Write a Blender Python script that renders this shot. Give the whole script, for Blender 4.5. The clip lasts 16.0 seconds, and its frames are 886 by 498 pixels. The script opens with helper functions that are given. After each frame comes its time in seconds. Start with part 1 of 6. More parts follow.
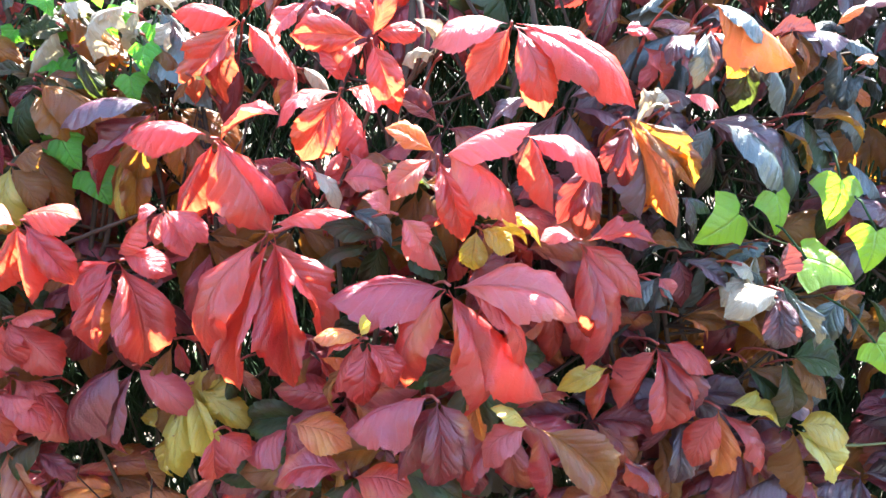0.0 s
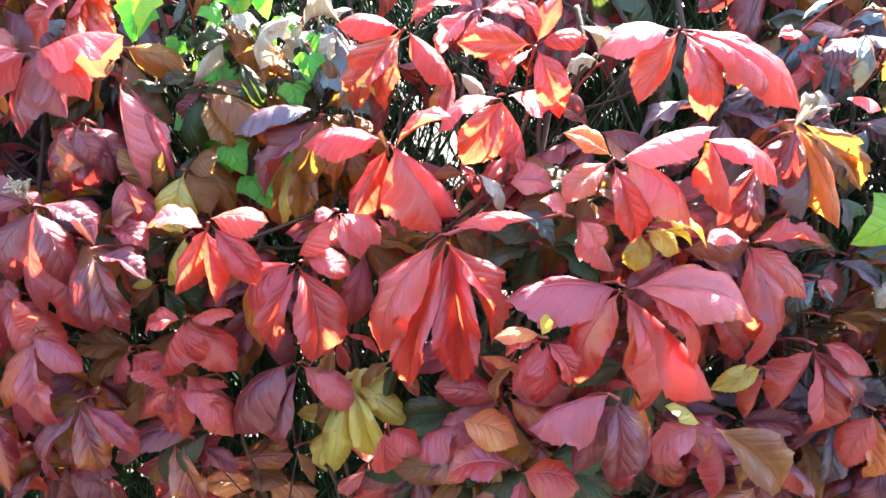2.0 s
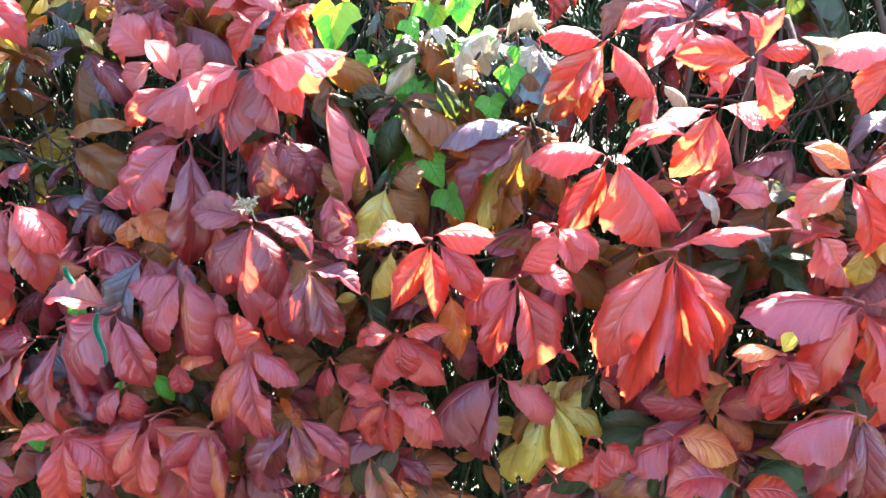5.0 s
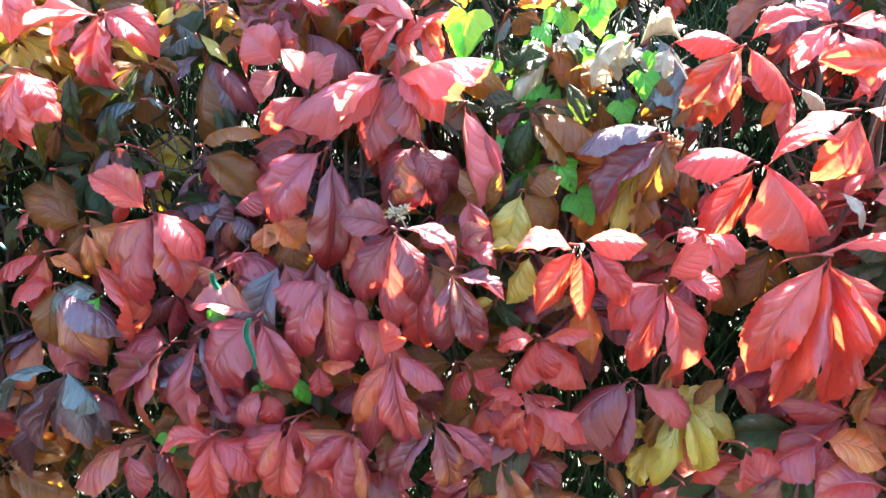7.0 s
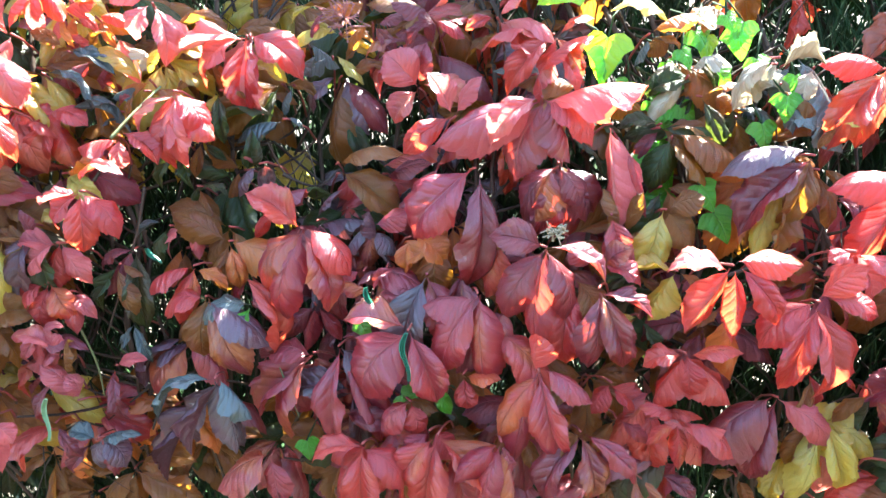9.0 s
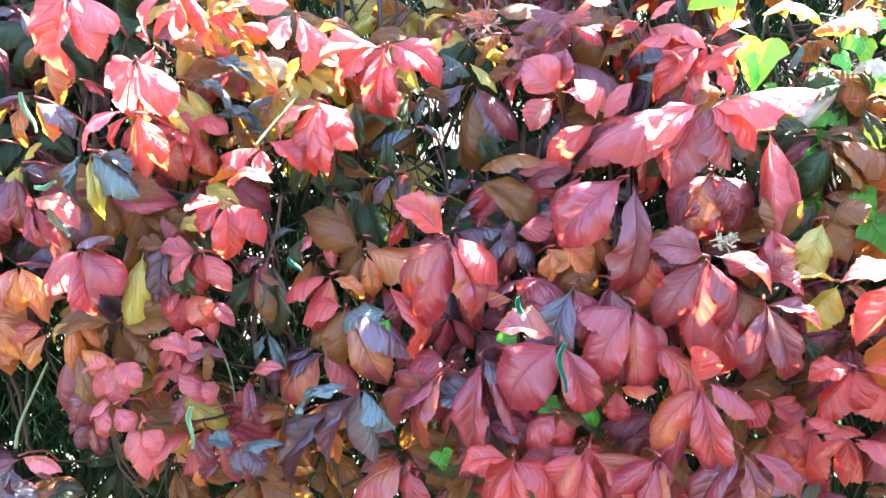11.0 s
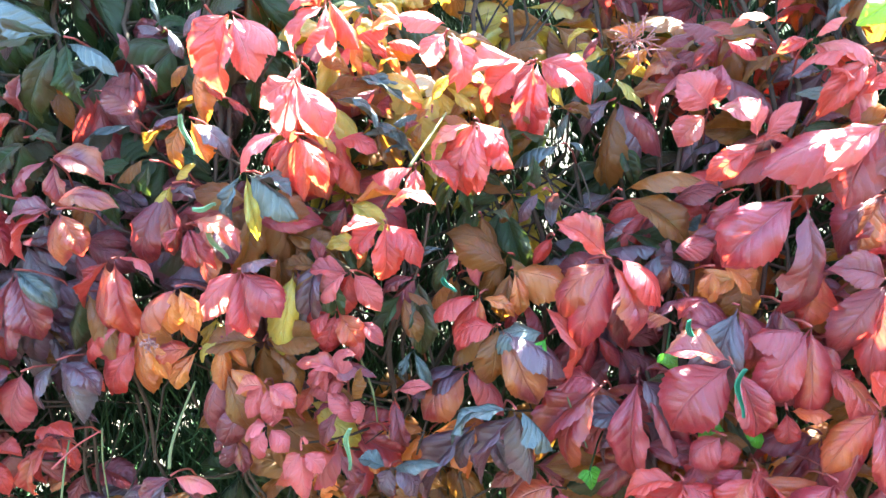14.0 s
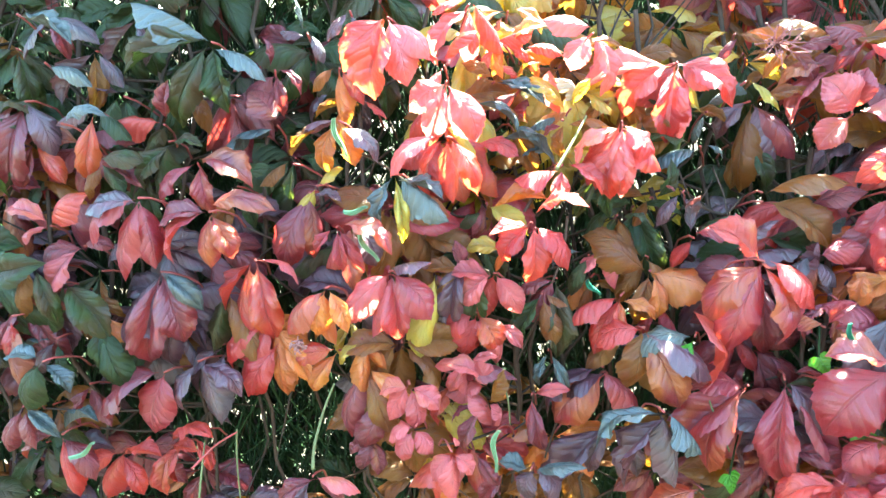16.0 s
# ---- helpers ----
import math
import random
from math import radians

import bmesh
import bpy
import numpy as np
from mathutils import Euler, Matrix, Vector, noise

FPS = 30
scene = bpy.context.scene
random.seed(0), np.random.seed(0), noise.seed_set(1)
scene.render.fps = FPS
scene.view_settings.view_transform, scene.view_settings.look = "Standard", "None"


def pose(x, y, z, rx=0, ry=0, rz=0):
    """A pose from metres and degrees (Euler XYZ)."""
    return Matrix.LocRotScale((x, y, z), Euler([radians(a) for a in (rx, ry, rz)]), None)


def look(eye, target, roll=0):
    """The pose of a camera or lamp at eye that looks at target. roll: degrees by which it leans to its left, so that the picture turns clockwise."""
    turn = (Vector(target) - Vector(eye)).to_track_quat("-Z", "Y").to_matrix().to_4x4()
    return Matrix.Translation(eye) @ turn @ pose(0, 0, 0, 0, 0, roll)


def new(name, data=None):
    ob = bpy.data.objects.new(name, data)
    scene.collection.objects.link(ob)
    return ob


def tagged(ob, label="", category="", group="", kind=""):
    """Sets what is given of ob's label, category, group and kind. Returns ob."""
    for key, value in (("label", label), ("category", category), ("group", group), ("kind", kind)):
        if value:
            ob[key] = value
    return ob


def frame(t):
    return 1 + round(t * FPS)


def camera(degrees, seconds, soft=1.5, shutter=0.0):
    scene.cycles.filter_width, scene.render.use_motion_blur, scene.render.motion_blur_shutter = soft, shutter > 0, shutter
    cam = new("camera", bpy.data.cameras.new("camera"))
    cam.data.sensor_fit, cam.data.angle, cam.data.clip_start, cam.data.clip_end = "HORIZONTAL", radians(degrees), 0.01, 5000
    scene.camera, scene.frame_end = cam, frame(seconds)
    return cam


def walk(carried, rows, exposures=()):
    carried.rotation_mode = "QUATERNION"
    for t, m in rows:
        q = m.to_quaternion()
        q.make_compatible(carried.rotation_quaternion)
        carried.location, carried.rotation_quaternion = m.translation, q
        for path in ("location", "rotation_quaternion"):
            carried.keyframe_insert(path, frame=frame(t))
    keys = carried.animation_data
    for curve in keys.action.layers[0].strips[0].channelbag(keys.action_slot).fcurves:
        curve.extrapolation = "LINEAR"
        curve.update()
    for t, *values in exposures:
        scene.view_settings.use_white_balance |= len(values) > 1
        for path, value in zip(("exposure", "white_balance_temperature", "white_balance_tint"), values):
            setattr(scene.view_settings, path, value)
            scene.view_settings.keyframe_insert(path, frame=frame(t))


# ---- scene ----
cam = camera(64.0, 16.0, 1.5)
PATH = [
    (0, (0.0000, 0.0000, 1.4500), (0.0704, 0.5600, 1.2465), 2.56),
    (0.5, (-0.0271, -0.0004, 1.4489), (0.0419, 0.5604, 1.2471), 2.42),
    (1, (-0.0541, -0.0017, 1.4490), (0.0080, 0.5602, 1.2478), 2.16),
    (1.5, (-0.0761, -0.0014, 1.4517), (-0.0239, 0.5606, 1.2480), 1.83),
    (2, (-0.0952, -0.0041, 1.4508), (-0.0502, 0.5588, 1.2481), 1.67),
    (2.5, (-0.1143, -0.0053, 1.4517), (-0.0736, 0.5570, 1.2465), 1.57),
    (3, (-0.1361, -0.0014, 1.4525), (-0.1014, 0.5610, 1.2465), 1.33),
    (3.5, (-0.1628, 0.0044, 1.4562), (-0.1294, 0.5666, 1.2493), 1.30),
    (4, (-0.1866, 0.0085, 1.4621), (-0.1550, 0.5697, 1.2521), 1.26),
    (4.2, (-0.1935, 0.0090, 1.4633), (-0.1635, 0.5701, 1.2530), 1.12),
    (6.3, (-0.2937, 0.0123, 1.4554), (-0.2708, 0.5775, 1.2552), 0.66),
    (6.5, (-0.2985, 0.0138, 1.4613), (-0.2815, 0.5771, 1.2553), 0.32),
    (7, (-0.3205, 0.0099, 1.4681), (-0.3103, 0.5719, 1.2582), -0.03),
    (7.5, (-0.3476, 0.0059, 1.4739), (-0.3413, 0.5670, 1.2614), -0.12),
    (8, (-0.3655, 0.0060, 1.4765), (-0.3679, 0.5674, 1.2648), -0.32),
    (8.5, (-0.3856, 0.0028, 1.4779), (-0.3933, 0.5659, 1.2708), -0.34),
    (9, (-0.4117, -0.0031, 1.4842), (-0.4247, 0.5600, 1.2776), -0.46),
    (9.2, (-0.4208, -0.0050, 1.4839), (-0.4383, 0.5586, 1.2786), -0.57),
    (11.3, (-0.5237, 0.0020, 1.4824), (-0.5620, 0.5668, 1.2837), -1.13),
    (11.5, (-0.5336, 0.0037, 1.4844), (-0.5740, 0.5683, 1.2854), -1.18),
    (12, (-0.5582, 0.0096, 1.4930), (-0.6006, 0.5726, 1.2902), -1.33),
    (12.5, (-0.5821, 0.0104, 1.4936), (-0.6245, 0.5744, 1.2933), -1.32),
    (13, (-0.6022, 0.0087, 1.4967), (-0.6441, 0.5729, 1.2969), -1.32),
    (13.5, (-0.6182, 0.0060, 1.5009), (-0.6587, 0.5694, 1.2985), -1.39),
    (14, (-0.6310, 0.0059, 1.5075), (-0.6739, 0.5674, 1.3003), -1.55),
    (14.5, (-0.6502, 0.0032, 1.5066), (-0.6941, 0.5661, 1.3036), -1.66),
    (15, (-0.6742, 0.0023, 1.5086), (-0.7211, 0.5648, 1.3051), -1.73),
    (15.5, (-0.7072, 0.0003, 1.5132), (-0.7570, 0.5610, 1.3055), -1.80),
    (16, (-0.7395, -0.0057, 1.5094), (-0.7948, 0.5563, 1.3069), -1.92),
]
walk(cam, [(t, look(eye, target, roll)) for t, eye, target, roll in PATH], [(0, 4.27, 6100, 9), (4, 4.36, 6050, 7), (7, 4.42, 6100, 4), (9, 4.42, 6100, 4), (11.5, 4.96, 5850, 4), (12.5, 4.96, 5850, 3), (14, 4.9, 6000, -1), (16, 5.12, 6350, -8)])

# ---- world and sun ----
SUN_EL, SUN_AZ = 57.0, 28.0
world = bpy.data.worlds.new("sky")
scene.world = world
world.use_nodes = True
wn = world.node_tree
sky = wn.nodes.new("ShaderNodeTexSky")
sky.sky_type, sky.sun_disc = "NISHITA", False
sky.sun_elevation, sky.sun_rotation = radians(SUN_EL), radians(SUN_AZ)
wn.nodes["Background"].inputs["Strength"].default_value = 0.10
wn.links.new(sky.outputs[0], wn.nodes["Background"].inputs["Color"])
lamp = bpy.data.lights.new("sun", "SUN")
lamp.energy, lamp.angle, lamp.color = 5.0, radians(0.53), (1.0, 0.95, 0.87)
sun = new("sun", lamp)
sx = math.cos(radians(SUN_EL)) * math.sin(radians(SUN_AZ))
sy = math.cos(radians(SUN_EL)) * math.cos(radians(SUN_AZ))
sun.matrix_world = look((6 * sx, 6 * sy, 6 * math.sin(radians(SUN_EL))), (0, 0, 0))


# ---- materials ----
class Tree:
    """A small writer of shader nodes."""

    def __init__(self, name):
        self.mat = bpy.data.materials.new(name)
        self.mat.use_nodes = True
        self.t = self.mat.node_tree
        self.t.nodes.clear()
        self.out = self.t.nodes.new("ShaderNodeOutputMaterial")

    def node(self, kind):
        return self.t.nodes.new(kind)

    def put(self, socket, value):
        if isinstance(value, bpy.types.NodeSocket):
            self.t.links.new(value, socket)
        else:
            socket.default_value = value

    def math(self, op, a, b=0.0, clamp=False):
        n = self.node("ShaderNodeMath")
        n.operation, n.use_clamp = op, clamp
        self.put(n.inputs[0], a)
        self.put(n.inputs[1], b)
        return n.outputs[0]

    def mix(self, f, a, b):
        n = self.node("ShaderNodeMix")
        n.data_type = "RGBA"
        self.put(n.inputs["Factor"], f)
        self.put(n.inputs["A"], a if isinstance(a, bpy.types.NodeSocket) else (*a, 1))
        self.put(n.inputs["B"], b if isinstance(b, bpy.types.NodeSocket) else (*b, 1))
        return n.outputs["Result"]

    def ramp(self, x, lo, hi):
        n = self.node("ShaderNodeMapRange")
        n.inputs["From Min"].default_value, n.inputs["From Max"].default_value = lo, hi
        self.put(n.inputs["Value"], x)
        return n.outputs[0]

    def noise(self, vector, scale, detail=3.0, w=None):
        n = self.node("ShaderNodeTexNoise")
        n.noise_dimensions = "4D" if w is not None else "3D"
        self.put(n.inputs["Vector"], vector)
        n.inputs["Scale"].default_value, n.inputs["Detail"].default_value = scale, detail
        if w is not None:
            self.put(n.inputs["W"], w)
        return n.outputs["Fac"]


def leaf_material(name, base, blend, vein, through_colour, thin=0.44, rough=0.36, gloss=0.65, spots=0.25, ribs=7.0, coat=0.36, turn=0.0):
    """A glossy, thin leaf: two mixed colours, midrib and side ribs, specks, and light that comes through."""
    k = Tree(name)
    uv = k.node("ShaderNodeTexCoord").outputs["UV"]
    rnd = k.node("ShaderNodeObjectInfo").outputs["Random"]
    w = k.math("MULTIPLY", rnd, 37.0)
    sep = k.node("ShaderNodeSeparateXYZ")
    k.put(sep.inputs[0], uv)
    side = k.math("ABSOLUTE", k.math("SUBTRACT", k.math("MULTIPLY", sep.outputs[0], 2.0), 1.0))
    along = sep.outputs[1]
    big = k.noise(uv, 2.2, 2.0, w)
    fine = k.noise(uv, 19.0, 4.0, w)
    # ribs that run forward from the midrib
    phase = k.math("FRACT", k.math("ADD", k.math("SUBTRACT", k.math("MULTIPLY", along, ribs), k.math("MULTIPLY", side, 1.9)), k.math("MULTIPLY", k.noise(uv, 3.0, 1.0, w), 1.1)))
    saw = k.math("ABSOLUTE", k.math("SUBTRACT", phase, 0.5))
    rib = k.math("MULTIPLY", k.ramp(saw, 0.07, 0.0), 0.6)
    mid = k.ramp(side, 0.055, 0.012)
    veins = k.math("MAXIMUM", rib, mid)
    net = k.node("ShaderNodeTexVoronoi")
    net.feature = "DISTANCE_TO_EDGE"
    k.put(net.inputs["Vector"], uv)
    net.inputs["Scale"].default_value = 26.0
    colour = k.mix(k.ramp(k.math("ADD", big, k.math("MULTIPLY", k.math("SUBTRACT", rnd, 0.5), 0.35)), 0.42, 0.66), base, blend)
    colour = k.mix(k.math("MULTIPLY", k.ramp(fine, 0.35, 0.75), 0.3), colour, tuple(c * 0.55 for c in base))
    if turn:
        # some leaves still hold patches of their summer colour
        other = k.math("FRACT", k.math("MULTIPLY", rnd, 7.31))
        patch = k.ramp(k.math("ADD", k.noise(uv, 1.7, 3.0, k.math("ADD", w, 9.0)), k.math("MULTIPLY", k.math("SUBTRACT", other, 0.84), 0.5)), 0.48, 0.62)
        colour = k.mix(k.math("MULTIPLY", patch, turn), colour, k.mix(other, (0.15, 0.12, 0.006), (0.36, 0.11, 0.010)))
    colour = k.mix(k.math("MULTIPLY", veins, 0.5), colour, vein)
    spot = k.ramp(k.noise(uv, 9.0, 1.0, w), 0.72, 0.78)
    colour = k.mix(k.math("MULTIPLY", spot, spots), colour, (0.05, 0.02, 0.012))
    hsv = k.node("ShaderNodeHueSaturation")
    k.put(hsv.inputs["Value"], k.math("ADD", 0.72, k.math("MULTIPLY", rnd, 0.56)))
    k.put(hsv.inputs["Hue"], k.math("ADD", 0.493, k.math("MULTIPLY", rnd, 0.017)))
    k.put(hsv.inputs["Color"], colour)
    height = k.math("ADD", k.math("ADD", k.math("MULTIPLY", k.ramp(saw, 0.0, 0.3), 0.34), k.math("MULTIPLY", k.noise(uv, 5.0, 2.0, w), 0.45)), k.math("MULTIPLY", k.ramp(net.outputs["Distance"], 0.0, 0.12), 0.1))
    height = k.math("SUBTRACT", k.math("ADD", height, k.math("MULTIPLY", big, 1.2)), k.math("MULTIPLY", mid, 0.8))
    bump = k.node("ShaderNodeBump")
    bump.inputs["Strength"].default_value, bump.inputs["Distance"].default_value = 0.75, 0.0022
    k.put(bump.inputs["Height"], height)
    skin = k.node("ShaderNodeBsdfPrincipled")
    k.put(skin.inputs["Base Color"], hsv.outputs[0])
    k.put(skin.inputs["Roughness"], k.math("ADD", rough - 0.1, k.math("MULTIPLY", fine, 0.2)))
    skin.inputs["Specular IOR Level"].default_value = gloss
    skin.inputs["Coat Weight"].default_value, skin.inputs["Coat Roughness"].default_value = coat, 0.24
    k.put(skin.inputs["Normal"], bump.outputs[0])
    k.put(skin.inputs["Coat Normal"], bump.outputs[0])
    glow = k.node("ShaderNodeBsdfTranslucent")
    k.put(glow.inputs["Color"], k.mix(k.math("MULTIPLY", veins, 0.4), through_colour, tuple(c * 0.6 for c in through_colour)))
    k.put(glow.inputs["Normal"], bump.outputs[0])
    both = k.node("ShaderNodeMixShader")
    both.inputs[0].default_value = thin
    k.put(both.inputs[1], skin.outputs[0])
    k.put(both.inputs[2], glow.outputs[0])
    k.put(k.out.inputs[0], both.outputs[0])
    return k.mat


def rough_material(name, base, dark, scale, rough=0.8, bump_mm=1.0):
    """A dull natural surface with two scales of mottling."""
    k = Tree(name)
    co = k.node("ShaderNodeTexCoord").outputs["Object"]
    a, b = k.noise(co, scale, 5.0), k.noise(co, scale * 7.0, 3.0)
    rnd = k.node("ShaderNodeNewGeometry").outputs["Random Per Island"]
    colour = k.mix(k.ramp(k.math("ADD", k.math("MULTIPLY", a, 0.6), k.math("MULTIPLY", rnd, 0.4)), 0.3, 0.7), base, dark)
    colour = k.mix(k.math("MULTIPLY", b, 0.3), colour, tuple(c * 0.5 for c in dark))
    bump = k.node("ShaderNodeBump")
    bump.inputs["Strength"].default_value, bump.inputs["Distance"].default_value = 0.6, bump_mm / 1000
    k.put(bump.inputs["Height"], b)
    skin = k.node("ShaderNodeBsdfPrincipled")
    k.put(skin.inputs["Base Color"], colour)
    skin.inputs["Roughness"].default_value = rough
    skin.inputs["Specular IOR Level"].default_value = 0.25
    k.put(skin.inputs["Normal"], bump.outputs[0])
    k.put(k.out.inputs[0], skin.outputs[0])
    return k.mat


LEAF = {
    "r": leaf_material("creeper_crimson", (0.34, 0.027, 0.021), (0.26, 0.022, 0.030), (0.46, 0.11, 0.09), (0.76, 0.10, 0.038), turn=0.5),
    # rose leaves, and red ones in full sun with that light in the colour
    "p": leaf_material("creeper_rose_sunlit", (0.42, 0.072, 0.070), (0.36, 0.068, 0.090), (0.56, 0.24, 0.23), (0.74, 0.19, 0.15), turn=0.5),
    # wine leaves, and red ones in shade with the shade in the colour
    "d": leaf_material("creeper_wine_shaded", (0.14, 0.016, 0.02), (0.095, 0.015, 0.03), (0.24, 0.06, 0.06), (0.42, 0.04, 0.025), thin=0.33, gloss=0.65, coat=0.16, turn=0.5),
    "m": leaf_material("creeper_mauve_red", (0.25, 0.022, 0.030), (0.18, 0.020, 0.042), (0.38, 0.12, 0.12), (0.60, 0.075, 0.04), thin=0.40, turn=0.5),
    "u": leaf_material("creeper_purple", (0.07, 0.024, 0.036), (0.04, 0.034, 0.038), (0.14, 0.07, 0.08), (0.25, 0.05, 0.04), thin=0.2, rough=0.36, coat=0.2),
    "b": leaf_material("creeper_bronze", (0.15, 0.07, 0.018), (0.11, 0.034, 0.018), (0.25, 0.14, 0.05), (0.55, 0.24, 0.02), spots=0.6, gloss=0.35, coat=0.15),
    "g": leaf_material("creeper_dark_green", (0.020, 0.040, 0.010), (0.035, 0.02, 0.010), (0.07, 0.075, 0.035), (0.12, 0.16, 0.02), thin=0.25, rough=0.45, gloss=0.25, spots=0.5, coat=0.12),
    "o": leaf_material("creeper_orange", (0.42, 0.155, 0.03), (0.36, 0.075, 0.028), (0.5, 0.2, 0.07), (0.85, 0.3, 0.03), spots=0.5),
    "y": leaf_material("creeper_yellow", (0.36, 0.27, 0.04), (0.25, 0.23, 0.05), (0.5, 0.4, 0.1), (0.85, 0.60, 0.03), spots=0.95),
    "w": leaf_material("withered_pale", (0.33, 0.29, 0.20), (0.22, 0.17, 0.11), (0.5, 0.44, 0.32), (0.5, 0.4, 0.22), thin=0.2, rough=0.7),
    # blue-grey tint: the sky's sheen on dark leaves, put into the base colour
    "k": leaf_material("creeper_sky_sheen", (0.022, 0.040, 0.040), (0.028, 0.040, 0.03), (0.12, 0.11, 0.1), (0.12, 0.10, 0.06), thin=0.1, rough=0.36, gloss=0.7, coat=0.2),
    "i": leaf_material("ivy_green", (0.075, 0.28, 0.015), (0.05, 0.21, 0.012), (0.2, 0.40, 0.1), (0.20, 0.66, 0.02), thin=0.5, gloss=0.6, coat=0.1, spots=0.0, ribs=4.0),
    "l": leaf_material("ivy_lime", (0.20, 0.40, 0.015), (0.26, 0.44, 0.02), (0.36, 0.5, 0.12), (0.5, 0.85, 0.02), thin=0.65, gloss=0.6, spots=0.0, ribs=4.0),
}
STALK = rough_material("red_leaf_stalk", (0.30, 0.05, 0.05), (0.18, 0.05, 0.03), 60, 0.5, 0.3)
STEM = rough_material("creeper_bark", (0.05, 0.031, 0.019), (0.028, 0.018, 0.011), 40, 0.85, 1.0)
TWIG = rough_material("dark_twigs", (0.04, 0.027, 0.018), (0.025, 0.018, 0.012), 30, 0.9, 0.5)
# green taken near black: the shade deep in the gaps is put into it
BLADE = rough_material("shaded_green_shoots", (0.017, 0.045, 0.010), (0.006, 0.017, 0.004), 20, 0.9, 0.3)
SOIL = rough_material("sandy_path", (0.10, 0.08, 0.055), (0.06, 0.05, 0.035), 6, 0.95, 6.0)
PLASTER = rough_material("unseen_wall_plaster", (0.14, 0.12, 0.10), (0.10, 0.085, 0.07), 3, 0.9, 2.0)


# ---- meshes ----
def part(name, mesh, material, parent=None, m=None, label=""):
    """One mesh object under a thing or a part."""
    if material is not None and not mesh.materials:
        mesh.materials.append(material)
    ob = new(name, mesh)
    ob.parent = parent
    if m is not None:
        ob.matrix_basis = m
    return tagged(ob, label)


def smooth(mesh):
    mesh.polygons.foreach_set("use_smooth", [True] * len(mesh.polygons))
    return mesh


def tube(points, radii, sides=6, name="tube"):
    """A round rod through the points."""
    bm = bmesh.new()
    rings = []
    for i, p in enumerate(points):
        d = (points[min(i + 1, len(points) - 1)] - points[max(i - 1, 0)]).normalized()
        a = d.cross(Vector((0.31, 0.9, 0.3))).normalized()
        b = d.cross(a)
        r = radii[i] if isinstance(radii, (list, tuple)) else radii
        rings.append([bm.verts.new(p + r * (math.cos(q) * a + math.sin(q) * b)) for q in (2 * math.pi * j / sides for j in range(sides))])
    for r0, r1 in zip(rings, rings[1:]):
        for j in range(sides):
            bm.faces.new((r0[j], r0[(j + 1) % sides], r1[(j + 1) % sides], r1[j]))
    bm.faces.new(rings[0][::-1])
    bm.faces.new(rings[-1])
    mesh = bpy.data.meshes.new(name)
    bm.to_mesh(mesh)
    bm.free()
    return smooth(mesh)


OUTLINE = [(0.0, 0.010), (0.05, 0.013), (0.085, 0.045), (0.14, 0.155), (0.21, 0.275), (0.30, 0.38), (0.40, 0.455), (0.50, 0.495), (0.60, 0.49), (0.69, 0.45), (0.77, 0.38), (0.84, 0.285), (0.90, 0.18), (0.95, 0.085), (0.975, 0.045), (1.0, 0.004)]


def half_width(t):
    """Half the width of a leaflet at t of its length: wedge-shaped base, full middle, drawn-out tip."""
    for (t0, w0), (t1, w1) in zip(OUTLINE, OUTLINE[1:]):
        if t <= t1:
            return w0 + (w1 - w0) * (t - t0) / (t1 - t0)
    return 0.004


